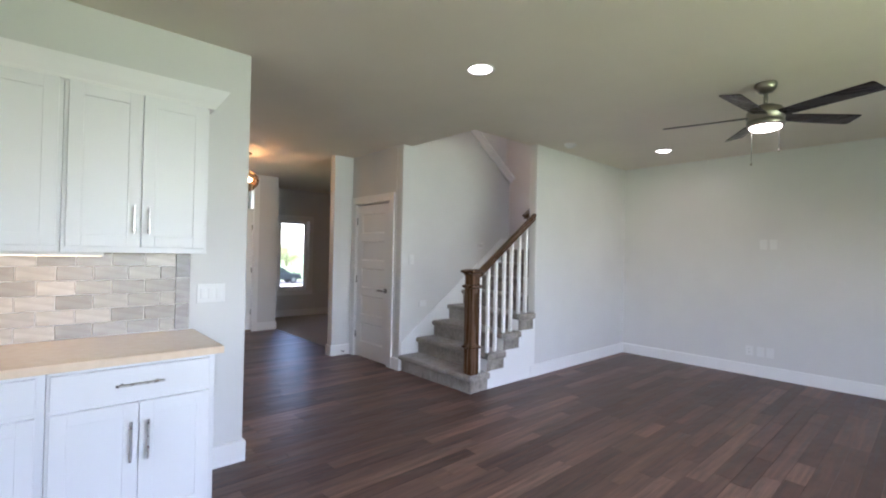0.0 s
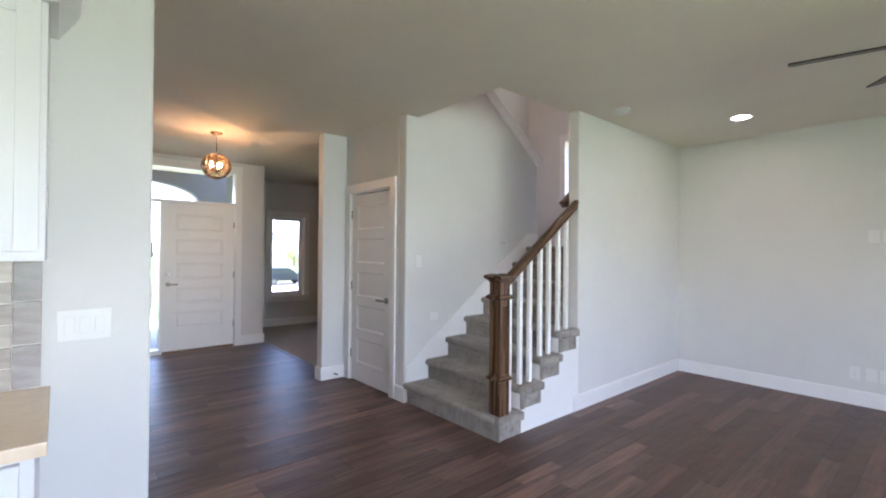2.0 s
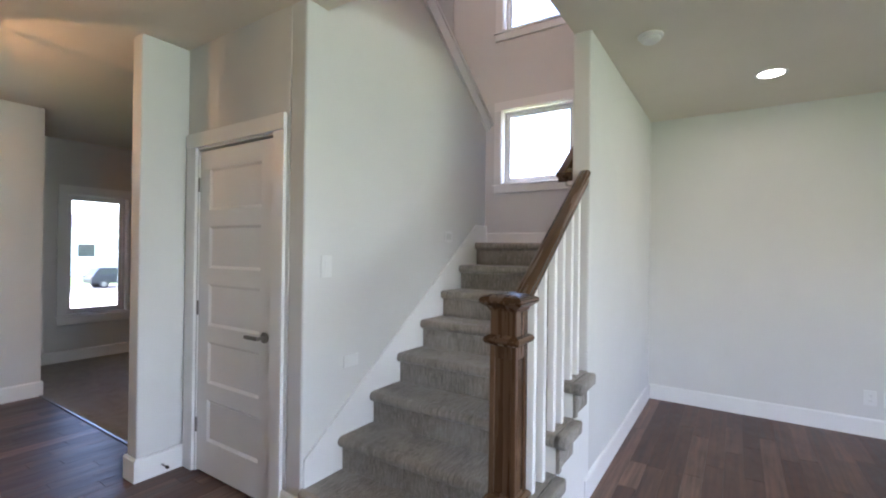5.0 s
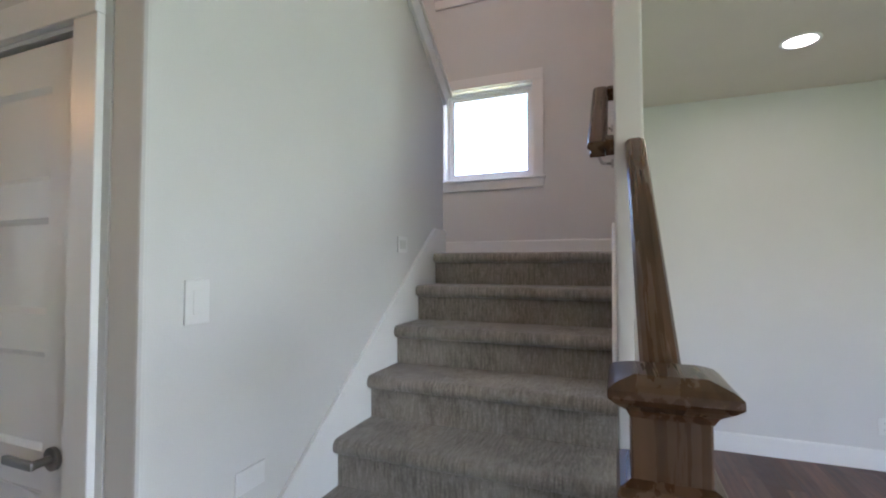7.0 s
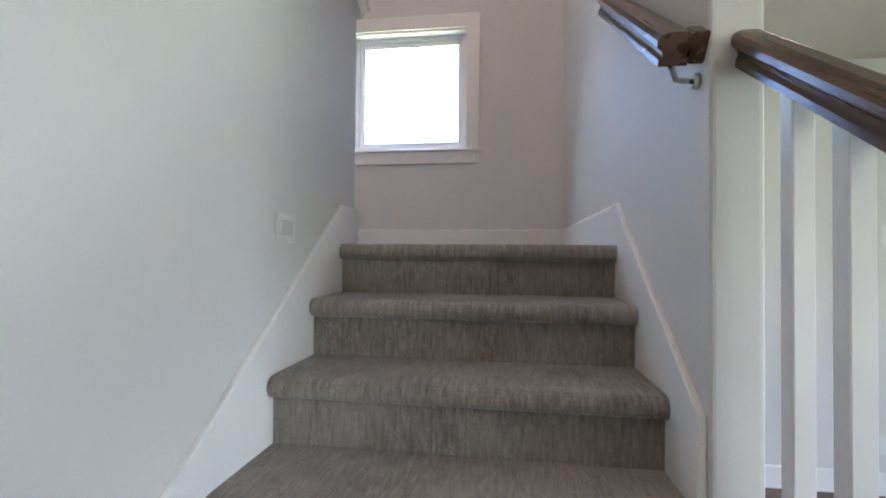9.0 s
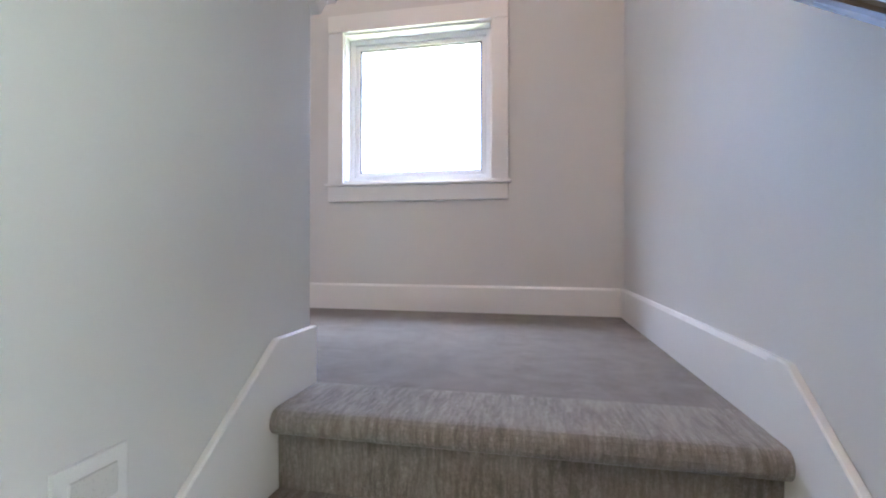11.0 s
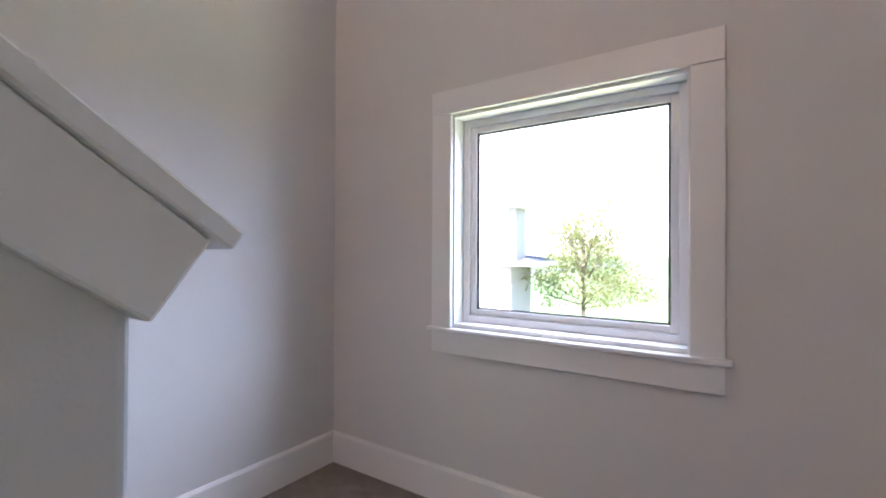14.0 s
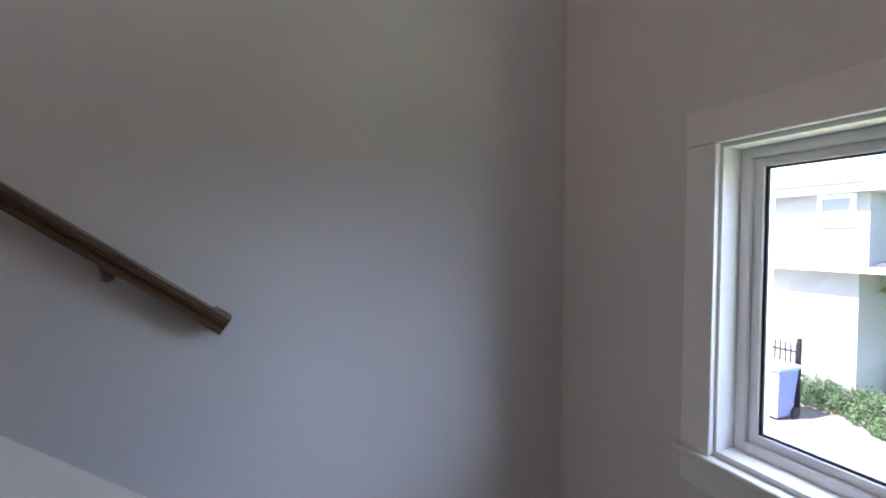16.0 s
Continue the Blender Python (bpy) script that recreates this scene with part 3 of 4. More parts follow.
wall_rail(INNER_X, -1, 1.075, 1.889, 1.69, 1.889 + 0.615 * 0.72, "dark stained wooden handrail on brackets beside the lower stairs", 0.062)
wall_rail(-1.225, 1, 2.068, 2.580, 0.1, 2.580 + 1.968 * 0.72, "dark stained wooden handrail on brackets beside the upper stairs")

# ---- doors and windows ----


def panel_door(parent_name, label, width, height, rows, m, stile=0.115, category="door", rail_h=0.10, top_rail=0.115, low_rail=0.2, raised=False):
    """A door leaf, hinged at x = 0 and reaching to x = width, facing -y, with a stack of recessed panels."""
    ob = tagged(new(parent_name), label, category, kind="structure")
    ob.matrix_world = m
    core = block(0.002, width - 0.002, -0.012, 0.022, 0.002, height - 0.002)
    part("leaf", core, WHITE, ob)
    for x0 in (0, width - stile):
        part("stile", block(x0, x0 + stile, -0.024, -0.0121, 0, height), WHITE, ob)
    each = (height - top_rail - low_rail - rail_h * (rows - 1)) / rows
    part("rail", block(stile, width - stile, -0.024, -0.0121, 0, low_rail), WHITE, ob)
    z = low_rail
    fields = []
    for i in range(rows):
        fields.append((z, z + each))
        z += each
        h = rail_h if i < rows - 1 else top_rail
        part("rail", block(stile, width - stile, -0.024, -0.0121, z, z + h), WHITE, ob)
        z += h
    for a, b in fields:
        p = bmesh.new()
        x0, x1 = stile, width - stile
        lip = 0.016
        outer = [p.verts.new(v) for v in ((x0, -0.0238, a), (x1, -0.0238, a), (x1, -0.0238, b), (x0, -0.0238, b))]
        inner = [p.verts.new(v) for v in ((x0 + lip, -0.0135, a + lip), (x1 - lip, -0.0135, a + lip), (x1 - lip, -0.0135, b - lip), (x0 + lip, -0.0135, b - lip))]
        for i in range(4):
            j = (i + 1) % 4
            p.faces.new((outer[i], outer[j], inner[j], inner[i]))
        if raised:
            for inset, y in ((0.026, -0.0135), (0.042, -0.021)):
                ring = [p.verts.new(v) for v in ((x0 + inset, y, a + inset), (x1 - inset, y, a + inset), (x1 - inset, y, b - inset), (x0 + inset, y, b - inset))]
                for i in range(4):
                    j = (i + 1) % 4
                    p.faces.new((inner[i], inner[j], ring[j], ring[i]))
                inner = ring
        p.faces.new(inner)
        part("panel", p, WHITE, ob)
    return ob


def lever(parent, x, z, way, y=-0.024):
    """A round rose with a lever pointing along way (+1 or -1 in x)."""
    b = bmesh.new()
    rod(b, (x, y, z), (x, y - 0.01, z), 0.03, 24)
    rod(b, (x, y - 0.01, z), (x, y - 0.05, z), 0.011, 16)
    part("handle_rose", b, STEEL, parent, "brushed nickel rose", smooth=False)
    b = bmesh.new()
    box(b, min(x - way * 0.012, x + way * 0.115), max(x - way * 0.012, x + way * 0.115), y - 0.058, y - 0.044, z - 0.011, z + 0.011, 0.005, 2)
    part("lever_handle", b, STEEL, parent, "brushed nickel lever handle")


def hinges(parent, x, heights, y=-0.026):
    for z in heights:
        b = rod(bmesh.new(), (x, y, z - 0.045), (x, y, z + 0.045), 0.007)
        box(b, x - 0.016, x + 0.016, y + 0.002, y + 0.006, z - 0.045, z + 0.045)
        part("hinge", b, STEEL, parent, "nickel hinge")


def casing(name, label, x0, x1, z1, width, head, y, m=None, head_over=0.0):
    """Flat boards round a door opening x0..x1 up to z1, in front of the wall face y (facing -y)."""
    ob = tagged(new(name), label, "trim", kind="structure")
    if m is not None:
        ob.matrix_world = m
    part("side_casing", block(x0 - width[0], x0, y - 0.02, y - 0.0005, 0, z1, 0.002), WHITE, ob)
    part("side_casing", block(x1, x1 + width[1], y - 0.02, y - 0.0005, 0, z1, 0.002), WHITE, ob)
    part("head_casing", block(x0 - width[0] - head_over, x1 + width[1] + head_over, y - 0.024, y - 0.0005, z1 + 0.0005, z1 + head, 0.002), WHITE, ob)
    part("jamb", block(x0 - 0.0005, x0 + 0.012, y + 0.0, y + 0.12, 0, z1 - 0.0, 0), WHITE, ob)
    part("jamb", block(x1 - 0.012, x1 + 0.0005, y + 0.0, y + 0.12, 0, z1 - 0.0, 0), WHITE, ob)
    part("head_jamb", block(x0 + 0.012, x1 - 0.012, y + 0.0, y + 0.12, z1 - 0.012, z1), WHITE, ob)
    return ob


closet = panel_door("door_closet", "closed white five-panel closet door with nickel lever", 0.752, 2.006, 5, pose(-1.006, 0.030, 0.012))
lever(closet, 0.69, 0.908, -1)
hinges(closet, -0.004, (0.28, 1.02, 1.80))
casing("trim_closet_door", "flat white casing round the closet door", -1.02, -0.24, 2.045, (0.105, 0.095), 0.09, 0.0)

# hinges on the world's +y side, so the leaf is turned about its middle
front = panel_door("door_front", "closed white five-panel front door with nickel lever and deadbolt", 0.905, 2.02, 5, Matrix.Translation((-3.655, -1.395, 0.03)) @ Matrix.Rotation(math.pi / 2, 4, "Z"), 0.15, "door", 0.113, 0.15, 0.295, True)
lever(front, 0.065, 0.905, 1)
b = rod(bmesh.new(), (0.065, -0.024, 1.04), (0.065, -0.04, 1.04), 0.03, 24)
box(b, 0.045, 0.085, -0.05, -0.04, 1.034, 1.046, 0.002)
part("deadbolt", b, STEEL, front, "brushed nickel deadbolt")
hinges(front, 0.907, (0.3, 1.02, 1.75))
surround = tagged(new("front_door_surround"), "white front door frame with sidelight and transom window", "door frame", kind="structure")
for name, y0, y1, z0, z1 in (("jamb", -1.765, -1.735, 0, 2.565), ("mullion", -1.43, -1.397, 0, 2.05), ("jamb", -0.488, -0.465, 0, 2.565),
                             ("head", -1.735, -0.488, 2.535, 2.565), ("transom_bar", -1.735, -0.488, 2.052, 2.095), ("sidelight_foot", -1.735, -1.43, 0.0, 0.06),
                             ("threshold", -1.397, -0.488, 0.0, 0.026)):
    part(name, block(-3.745, -3.602, y0, y1, z0, z1, 0.002), WHITE if name != "threshold" else BRONZE, surround)
for y0, y1, z0, z1 in ((-1.735, -1.43, 0.06, 2.052), (-1.735, -0.488, 2.095, 2.535)):
    pane = part("pane", block(-3.70, -3.696, y0, y1, z0, z1), GLASS, surround, "clear glass pane")
    pane.visible_shadow = False
for name, y0, y1, z0, z1 in (("side_casing", -1.83, -1.75, 0, 2.55), ("side_casing", -0.48, -0.395, 0, 2.55), ("head_casing", -1.83, -0.395, 2.5505, 2.64)):
    part(name, block(-3.5995, -3.58, y0, y1, z0, z1, 0.002), WHITE, surround)


def window(name, label, u0, u1, z0, z1, m, crank=False, sill=True, wall=0.145, side=0.09):
    """A fixed window in an opening u0..u1, z0..z1 of a wall whose inner face is local y = 0 and that reaches to y = wall; the room is at -y."""
    ob = tagged(new(name), label, "window", kind="structure")
    ob.matrix_world = m
    lining = 0.012
    part("reveal", block(u0, u0 + lining, 0.0, wall - 0.05, z0, z1), WHITE, ob)
    part("reveal", block(u1 - lining, u1, 0.0, wall - 0.05, z0, z1), WHITE, ob)
    part("reveal", block(u0 + lining, u1 - lining, 0.0, wall - 0.05, z1 - lining, z1), WHITE, ob)
    part("reveal", block(u0 + lining, u1 - lining, 0.0, wall - 0.05, z0, z0 + lining), WHITE, ob)
    fr = new("window_frame")
    fr.parent = ob
    f, g = 0.068, 0.042
    a, b = wall - 0.075, wall - 0.01
    o = lining + 0.0005
    for lo, hi, front, kind in ((o, g, a, "frame"), (g + 0.0005, f, a + 0.013, "sash")):
        part(kind + "_side", block(u0 + lo, u0 + hi, front, b, z0 + lo, z1 - lo, 0.004, 2), VINYL, fr)
        part(kind + "_side", block(u1 - hi, u1 - lo, front, b, z0 + lo, z1 - lo, 0.004, 2), VINYL, fr)
        part(kind + "_head", block(u0 + hi, u1 - hi, front, b, z1 - hi, z1 - lo, 0.004, 2), VINYL, fr)
        part(kind + "_foot", block(u0 + hi, u1 - hi, front, b, z0 + lo, z0 + hi, 0.004, 2), VINYL, fr)
    bead = bmesh.new()
    for q in ((u0 + f, u0 + f + 0.008, z0 + f, z1 - f), (u1 - f - 0.008, u1 - f, z0 + f, z1 - f), (u0 + f + 0.008, u1 - f - 0.008, z0 + f, z0 + f + 0.006), (u0 + f + 0.008, u1 - f - 0.008, z1 - f - 0.006, z1 - f)):
        box(bead, q[0], q[1], a + 0.022, a + 0.03, q[2], q[3])
    part("gasket", bead, RUBBER, fr, "black rubber gasket")
    pane = part("pane", block(u0 + f, u1 - f, a + 0.03, a + 0.034, z0 + f, z1 - f), GLASS, ob, "clear glass pane")
    pane.visible_shadow = False
    part("side_casing", block(u0 - side, u0 + 0.004, -0.02, -0.0005, z0 - 0.004, z1 + 0.0, 0.002), WHITE, ob)
    part("side_casing", block(u1 - 0.004, u1 + side, -0.02, -0.0005, z0 - 0.004, z1 + 0.0, 0.002), WHITE, ob)
    part("head_casing", block(u0 - side, u1 + side, -0.024, -0.0005, z1 + 0.0005, z1 + 0.1, 0.002), WHITE, ob)
    part("window_sill", block(u0 - side - 0.018, u1 + side + 0.018, -0.036, 0.0, z0 - 0.022, z0 - 0.0045, 0.003), WHITE, ob)
    part("apron", block(u0 - side, u1 + side, -0.02, -0.0005, z0 - 0.11, z0 - 0.0225, 0.002), WHITE, ob)
    if crank:
        k = bmesh.new()
        mid = (u0 + u1) / 2
        box(k, mid - 0.06, mid + 0.06, 0.02, 0.07, z0 + lining + 0.001, z0 + 0.03, 0.004)
        box(k, mid - 0.05, mid + 0.05, 0.0, 0.014, z0 + 0.02, z0 + 0.034, 0.004)
        part("crank", k, PLATE, ob, "white folding window crank")
    return ob


window("window_landing", "square white-framed fixed window above the landing", -0.52, 0.355, 2.225, 3.105, pose(0, FAR, 0))
window("window_upper", "square white-framed fixed window high in the stairwell", -0.52, 0.355, 4.06, 4.94, pose(0, FAR, 0))
window("window_front_room", "tall white-framed crank window in the carpeted room", 0.51, 1.17, 0.56, 2.05, pose(-4.95, 0, 0, 0, 0, 90), crank=True)

# ---- kitchen ----


def shaker(parent, name, x, y0, y1, z0, z1, rail_w=0.058):
    """A framed cabinet front facing +x, its face at x."""
    b = bmesh.new()
    box(b, x - 0.019, x - 0.007, y0 + rail_w - 0.004, y1 - rail_w + 0.004, z0 + rail_w - 0.004, z1 - rail_w + 0.004)
    box(b, x - 0.02, x, y0, y0 + rail_w, z0, z1, 0.0015)
    box(b, x - 0.02, x, y1 - rail_w, y1, z0, z1, 0.0015)
    box(b, x - 0.02, x, y0 + rail_w, y1 - rail_w, z0, z0 + rail_w, 0.0015)
    box(b, x - 0.02, x, y0 + rail_w, y1 - rail_w, z1 - rail_w, z1, 0.0015)
    return part(name, b, CABINET, parent)


def bar_pull(parent, x, a, b):
    """A round bar handle on two posts, from a to b in (y, z), in front of the face x."""
    a, b = Vector((x + 0.032, *a)), Vector((x + 0.032, *b))
    k = rod(bmesh.new(), a, b, 0.006, 14)
    for s in (0.14, 0.86):
        p = a.lerp(b, s)
        rod(k, p, (x - 0.001, p.y, p.z), 0.005, 10)
    return part("handle", k, HANDLE_STEEL, parent, "brushed nickel bar handle")


def upper_cabinet(y0, y1):
    ob = thing("wall_cabinet", "white shaker wall cabinet with two doors and bar handles", "cabinet", group="kitchen wall cabinets")
    part("body", block(1.2015, 1.508, y0, y1, 1.37, 2.20, 0.0015), CABINET, ob)
    mid = (y0 + y1) / 2
    for a, b, h in ((y0 + 0.016, mid - 0.002, mid - 0.032), (mid + 0.002, y1 - 0.016, mid + 0.032)):
        d = shaker(ob, "door", 1.53, a, b, 1.40, 2.19)
        bar_pull(d, 1.53, (h, 1.47), (h, 1.61))
    return ob


def base_cabinet(y0, y1):
    ob = thing("base_cabinet", "white shaker base cabinet with a drawer and two doors", "cabinet", group="kitchen base cabinets")
    part("body", block(1.2015, 1.778, y0, y1, 0.1, 0.868, 0.0015), CABINET, ob)
    part("toe_kick", block(1.2015, 1.72, y0 + 0.002, y1 - 0.002, 0.0, 0.1), CABINET, ob)
    mid = (y0 + y1) / 2
    dr = part("drawer_front", block(1.7785, 1.80, y0 + 0.012, y1 - 0.03, 0.70, 0.845, 0.002), CABINET, ob)
    bar_pull(dr, 1.80, (mid - 0.095, 0.772), (mid + 0.095, 0.772))
    for a, b, h in ((y0 + 0.012, mid - 0.002, mid - 0.034), (mid + 0.002, y1 - 0.03, mid + 0.034)):
        d = shaker(ob, "door", 1.80, a, b, 0.115, 0.68)
        bar_pull(d, 1.80, (h, 0.42), (h, 0.60))
    return ob


for i in range(3):
    upper_cabinet(-3.127 - 0.632 * i, -2.497 - 0.632 * i)
    base_cabinet(-3.165 - 0.66 * i, -2.507 - 0.66 * i)
crown = thing("crown_moulding", "white crown moulding along the cabinet tops", "moulding", kind="structure")
b = bmesh.new()
runs = [[b.verts.new(at(out, z)) for out, z in ((0.0, 2.19), (0.024, 2.19), (0.030, 2.205), (0.050, 2.232), (0.076, 2.275), (0.084, 2.29), (0.0, 2.29))]
        for at in (lambda o, z: (1.509 + o, -4.5, z), lambda o, z: (1.509 + o, -2.496 + o, z), lambda o, z: (1.2015, -2.496 + o, z))]
for one, two in zip(runs, runs[1:]):
    for k in range(7):
        b.faces.new((one[k], one[(k + 1) % 7], two[(k + 1) % 7], two[k]))
b.faces.new(runs[0]), b.faces.new(runs[-1])
bmesh.ops.recalc_face_normals(b, faces=b.faces)
part("moulding", b, WHITE, crown)
solo("worktop", block(1.2015, 1.842, -4.6, -2.482, 0.8685, 0.905, 0.004, 2), QUARTZ, "cream quartz worktop on the base cabinets", "worktop")
splash = tagged(new("backsplash", finish(block(1.2005, 1.205, -4.5, -2.507, 0.9055, 1.3695), GROUT, "backsplash")), "grey-beige stone tile backsplash with pale joints", "backsplash", kind="structure")
light = thing("under_cabinet_light", "lit slim cream under-cabinet light", "light")
part("housing", block(1.33, 1.40, -3.75, -2.95, 1.352, 1.3695, 0.002), PLATE, light)
part("lens", block(1.336, 1.394, -3.74, -2.96, 1.348, 1.352), WARM_STRIP, light)


def plate(label, category, m, w, h, kind_of):
    """A wall plate facing -y in its own space, centred on m."""
    ob = tagged(new("switch_plate" if kind_of.startswith("switch") else "outlet_plate" if kind_of == "outlet" else "wall_plate"), label, category)
    ob.matrix_world = m
    part("cover", block(-w / 2, w / 2, -0.007, -0.0005, -h / 2, h / 2, 0.003, 2), PLATE, ob)
    if kind_of.startswith("switch"):
        n = int(kind_of[6:])
        for i in range(n):
            x = (i - (n - 1) / 2) * 0.046
            part("rocker", block(x - 0.016, x + 0.016, -0.011, -0.0071, -0.033, 0.033, 0.002), PLATE, ob)
    elif kind_of == "outlet":
        for z in (-0.02, 0.02):
            b = rod(bmesh.new(), (0, -0.0071, z), (0, -0.009, z), 0.016, 20)
            part("socket", b, PLATE, ob)
            part("slots", box(block(-0.007, -0.005, -0.0096, -0.009, z - 0.004, z + 0.006), 0.005, 0.007, -0.0096, -0.009, z - 0.004, z + 0.006), RUBBER, ob)
    elif kind_of == "lamp":
        part("lens", block(-w / 2 + 0.018, w / 2 - 0.018, -0.010, -0.0071, -h / 2 + 0.02, h / 2 - 0.02, 0.002), LENS, ob, "pale grey step light lens")
    return ob


FACE_X = lambda x, y, z: pose(x, y, z, 0, 0, 90)   # a plate on a wall that faces +x
plate("white three-gang rocker switch on the kitchen wall", "switch", FACE_X(1.2, -2.385, 1.12), 0.165, 0.118, "switch3")
plate("white rocker switch on the stair wall", "switch", FACE_X(0.0, 0.15, 1.32), 0.075, 0.118, "switch1")
plate("small white cover plate low on the stair wall", "wall plate", FACE_X(0.0, 0.345, 0.775), 0.115, 0.07, "blank")
plate("white step light plate on the stair wall", "wall plate", FACE_X(0.0, 1.372, 1.52), 0.105, 0.085, "lamp")
for x, z, k, text in ((2.875, 1.59, "blank", "blank white cover plate on the living room wall"), (2.975, 1.59, "blank", "blank white cover plate on the living room wall"),
                      (2.745, 0.30, "outlet", "white outlet above the baseboard"), (2.86, 0.30, "blank", "white cable plate above the baseboard"), (2.955, 0.30, "blank", "white cable plate above the baseboard")):
    plate(text, "wall plate", pose(x, 3.26, z), 0.075, 0.118, k)
keypad = thing("wall_keypad", "small black keypad on the kitchen wall end", "keypad", at=(1.118, -2.17, 1.41), turn=180)
part("case", block(-0.026, 0.026, -0.012, -0.001, -0.034, 0.034, 0.003, 2), RUBBER, keypad)
part("screen", block(-0.02, 0.02, -0.0135, -0.0121, 0.004, 0.026), DARK_GLASS, keypad, "dark display")
part("buttons", block(-0.02, 0.02, -0.0145, -0.0121, -0.028, -0.006, 0.002), LENS, keypad, "pale grey buttons")
plate("white rocker switch on the kitchen wall end", "switch", pose(1.135, -2.17, 1.22, 0, 0, 180), 0.075, 0.118, "switch1")
b = rod(bmesh.new(), (0, 0, 0), (0, -0.06, 0), 0.005, 10)
stop = thing("door_stop", "small metal door stop on the baseboard", "door stop", at=(-1.127, -0.14, 0.06), turn=90)
part("stem", b, STEEL, stop)
part("tip", rod(bmesh.new(), (0, -0.06, 0), (0, -0.075, 0), 0.009, 12), RUBBER, stop)

# ---- lamps ----


def can_light(x, y, watts):
    ob = thing("recessed_light", "lit white recessed ceiling light", "light", at=(x, y, H), group="recessed ceiling lights")
    part("trim_ring", turned([(0.098, -0.0005), (0.1, -0.004), (0.094, -0.009), (0.08, -0.006), (0.08, -0.0005)]), PLATE, ob, smooth=True)
    part("lens", turned([(0.079, -0.001), (0.079, -0.004), (0.0, -0.005)]), LAMP_WHITE, ob, smooth=True)
    lamp = area_lamp("recessed_lamp", (x, y, H - 0.012), (x, y, 0), 0.14, 0.14, watts, (1.0, 0.86, 0.68))
    lamp.data.shape = "DISK"


can_light(2.13, -0.93, 0.3)
can_light(2.05, 2.38, 0.3)

smoke = thing("smoke_detector", "round white smoke detector on the ceiling", "smoke detector", at=(1.42, 1.34, H))
part("base", turned([(0.07, -0.0005), (0.07, -0.012), (0.064, -0.018), (0.0, -0.018)]), PLATE, smoke, smooth=True)
part("cover", turned([(0.055, -0.0181), (0.052, -0.034), (0.042, -0.042), (0.0, -0.043)]), PLATE, smoke, smooth=True)

fan = thing("ceiling_fan", "nickel ceiling fan with five dark wooden blades and lit lamp", "ceiling fan", at=(3.43, 0.74, H))
part("canopy", turned([(0.068, -0.0005), (0.072, -0.012), (0.066, -0.04), (0.045, -0.066), (0.02, -0.075)]), FAN_METAL, fan, smooth=True)
part("downrod", turned([(0.013, -0.07), (0.013, -0.17)]), FAN_METAL, fan, smooth=True)
part("motor", turned([(0.03, -0.155), (0.06, -0.165), (0.1, -0.185), (0.118, -0.21), (0.12, -0.262), (0.112, -0.268), (0.112, -0.276)]), FAN_METAL, fan, smooth=True)
part("lamp_ring", turned([(0.112, -0.2765), (0.118, -0.281), (0.118, -0.308), (0.112, -0.318), (0.1, -0.32)]), FAN_METAL, fan, smooth=True)
part("lamp_bowl", turned([(0.099, -0.3205), (0.098, -0.33), (0.08, -0.342), (0.04, -0.35), (0.0, -0.352)]), LAMP_WHITE, fan, "lit white glass bowl", smooth=True)
for i in range(5):
    a = 50 + 72 * i
    blade = prism([(0.105, -0.048), (0.3, -0.060), (0.66, -0.070), (0.672, -0.062), (0.678, 0.055), (0.668, 0.068), (0.3, 0.060), (0.105, 0.048)], 0.007, None, 0.002, 1)
    blade.transform(Matrix.Rotation(radians(-12), 4, "X"))
    blade.transform(pose(0, 0, -0.248, 0, 0, a))
    o = part("blade", blade, BLADE_WOOD, fan, "dark wooden fan blade")
    arm = prism([(0.1, -0.02), (0.2, -0.035), (0.24, 0.0), (0.2, 0.035), (0.1, 0.02)], 0.005)
    arm.transform(Matrix.Rotation(radians(-12), 4, "X"))
    arm.transform(pose(0, 0, -0.240, 0, 0, a))
    part("blade_arm", arm, FAN_METAL, o)
for dx, dy, n in ((-0.09, 0.02, 0.26), (0.07, 0.06, 0.17)):
    c = rod(bmesh.new(), (dx, dy, -0.31), (dx, dy, -0.31 - n), 0.0018, 6)
    o = part("pull_chain", c, STEEL, fan, "thin metal pull chain")
    part("chain_knob", turned([(0.002, -0.31 - n + 0.002), (0.007, -0.316 - n), (0.007, -0.326 - n), (0.002, -0.332 - n)], 12), FAN_METAL, o).location = (dx, dy, 0)

GLOBE = Vector((-1.93, -1.16, 2.325))
pendant = thing("pendant_lamp", "round amber glass pendant bound in bronze bands, lit", "pendant lamp", at=(GLOBE.x, GLOBE.y, H))
part("canopy", turned([(0.062, -0.0005), (0.062, -0.014), (0.05, -0.022), (0.01, -0.026)]), BRONZE, pendant, smooth=True)
part("stem", rod(bmesh.new(), (0, 0, -0.02), (0, 0, -0.25), 0.006, 10), BRONZE, pendant)
drop = GLOBE.z - H
squash = Matrix.Diagonal((1, 1, 0.96, 1))
for rx, rz in ((18, 110), (48, 20), (-50, 75), (58, 140), (-60, 200), (88, 35), (88, 120), (-30, 160)):
    b = ring(bmesh.new(), (0, 0, 0), 0.146, 0.0056, Euler((radians(rx), 0, radians(rz))).to_matrix(), 48, 8)
    b.transform(Matrix.Translation((0, 0, drop)) @ squash)
    part("band", b, BRONZE, pendant, smooth=True)
b = bmesh.new()
bmesh.ops.create_uvsphere(b, u_segments=32, v_segments=20, radius=0.139)
b.transform(Matrix.Translation((0, 0, drop)) @ squash)
part("glass_globe", b, AMBER_GLASS, pendant, "clear amber glass globe", smooth=True)
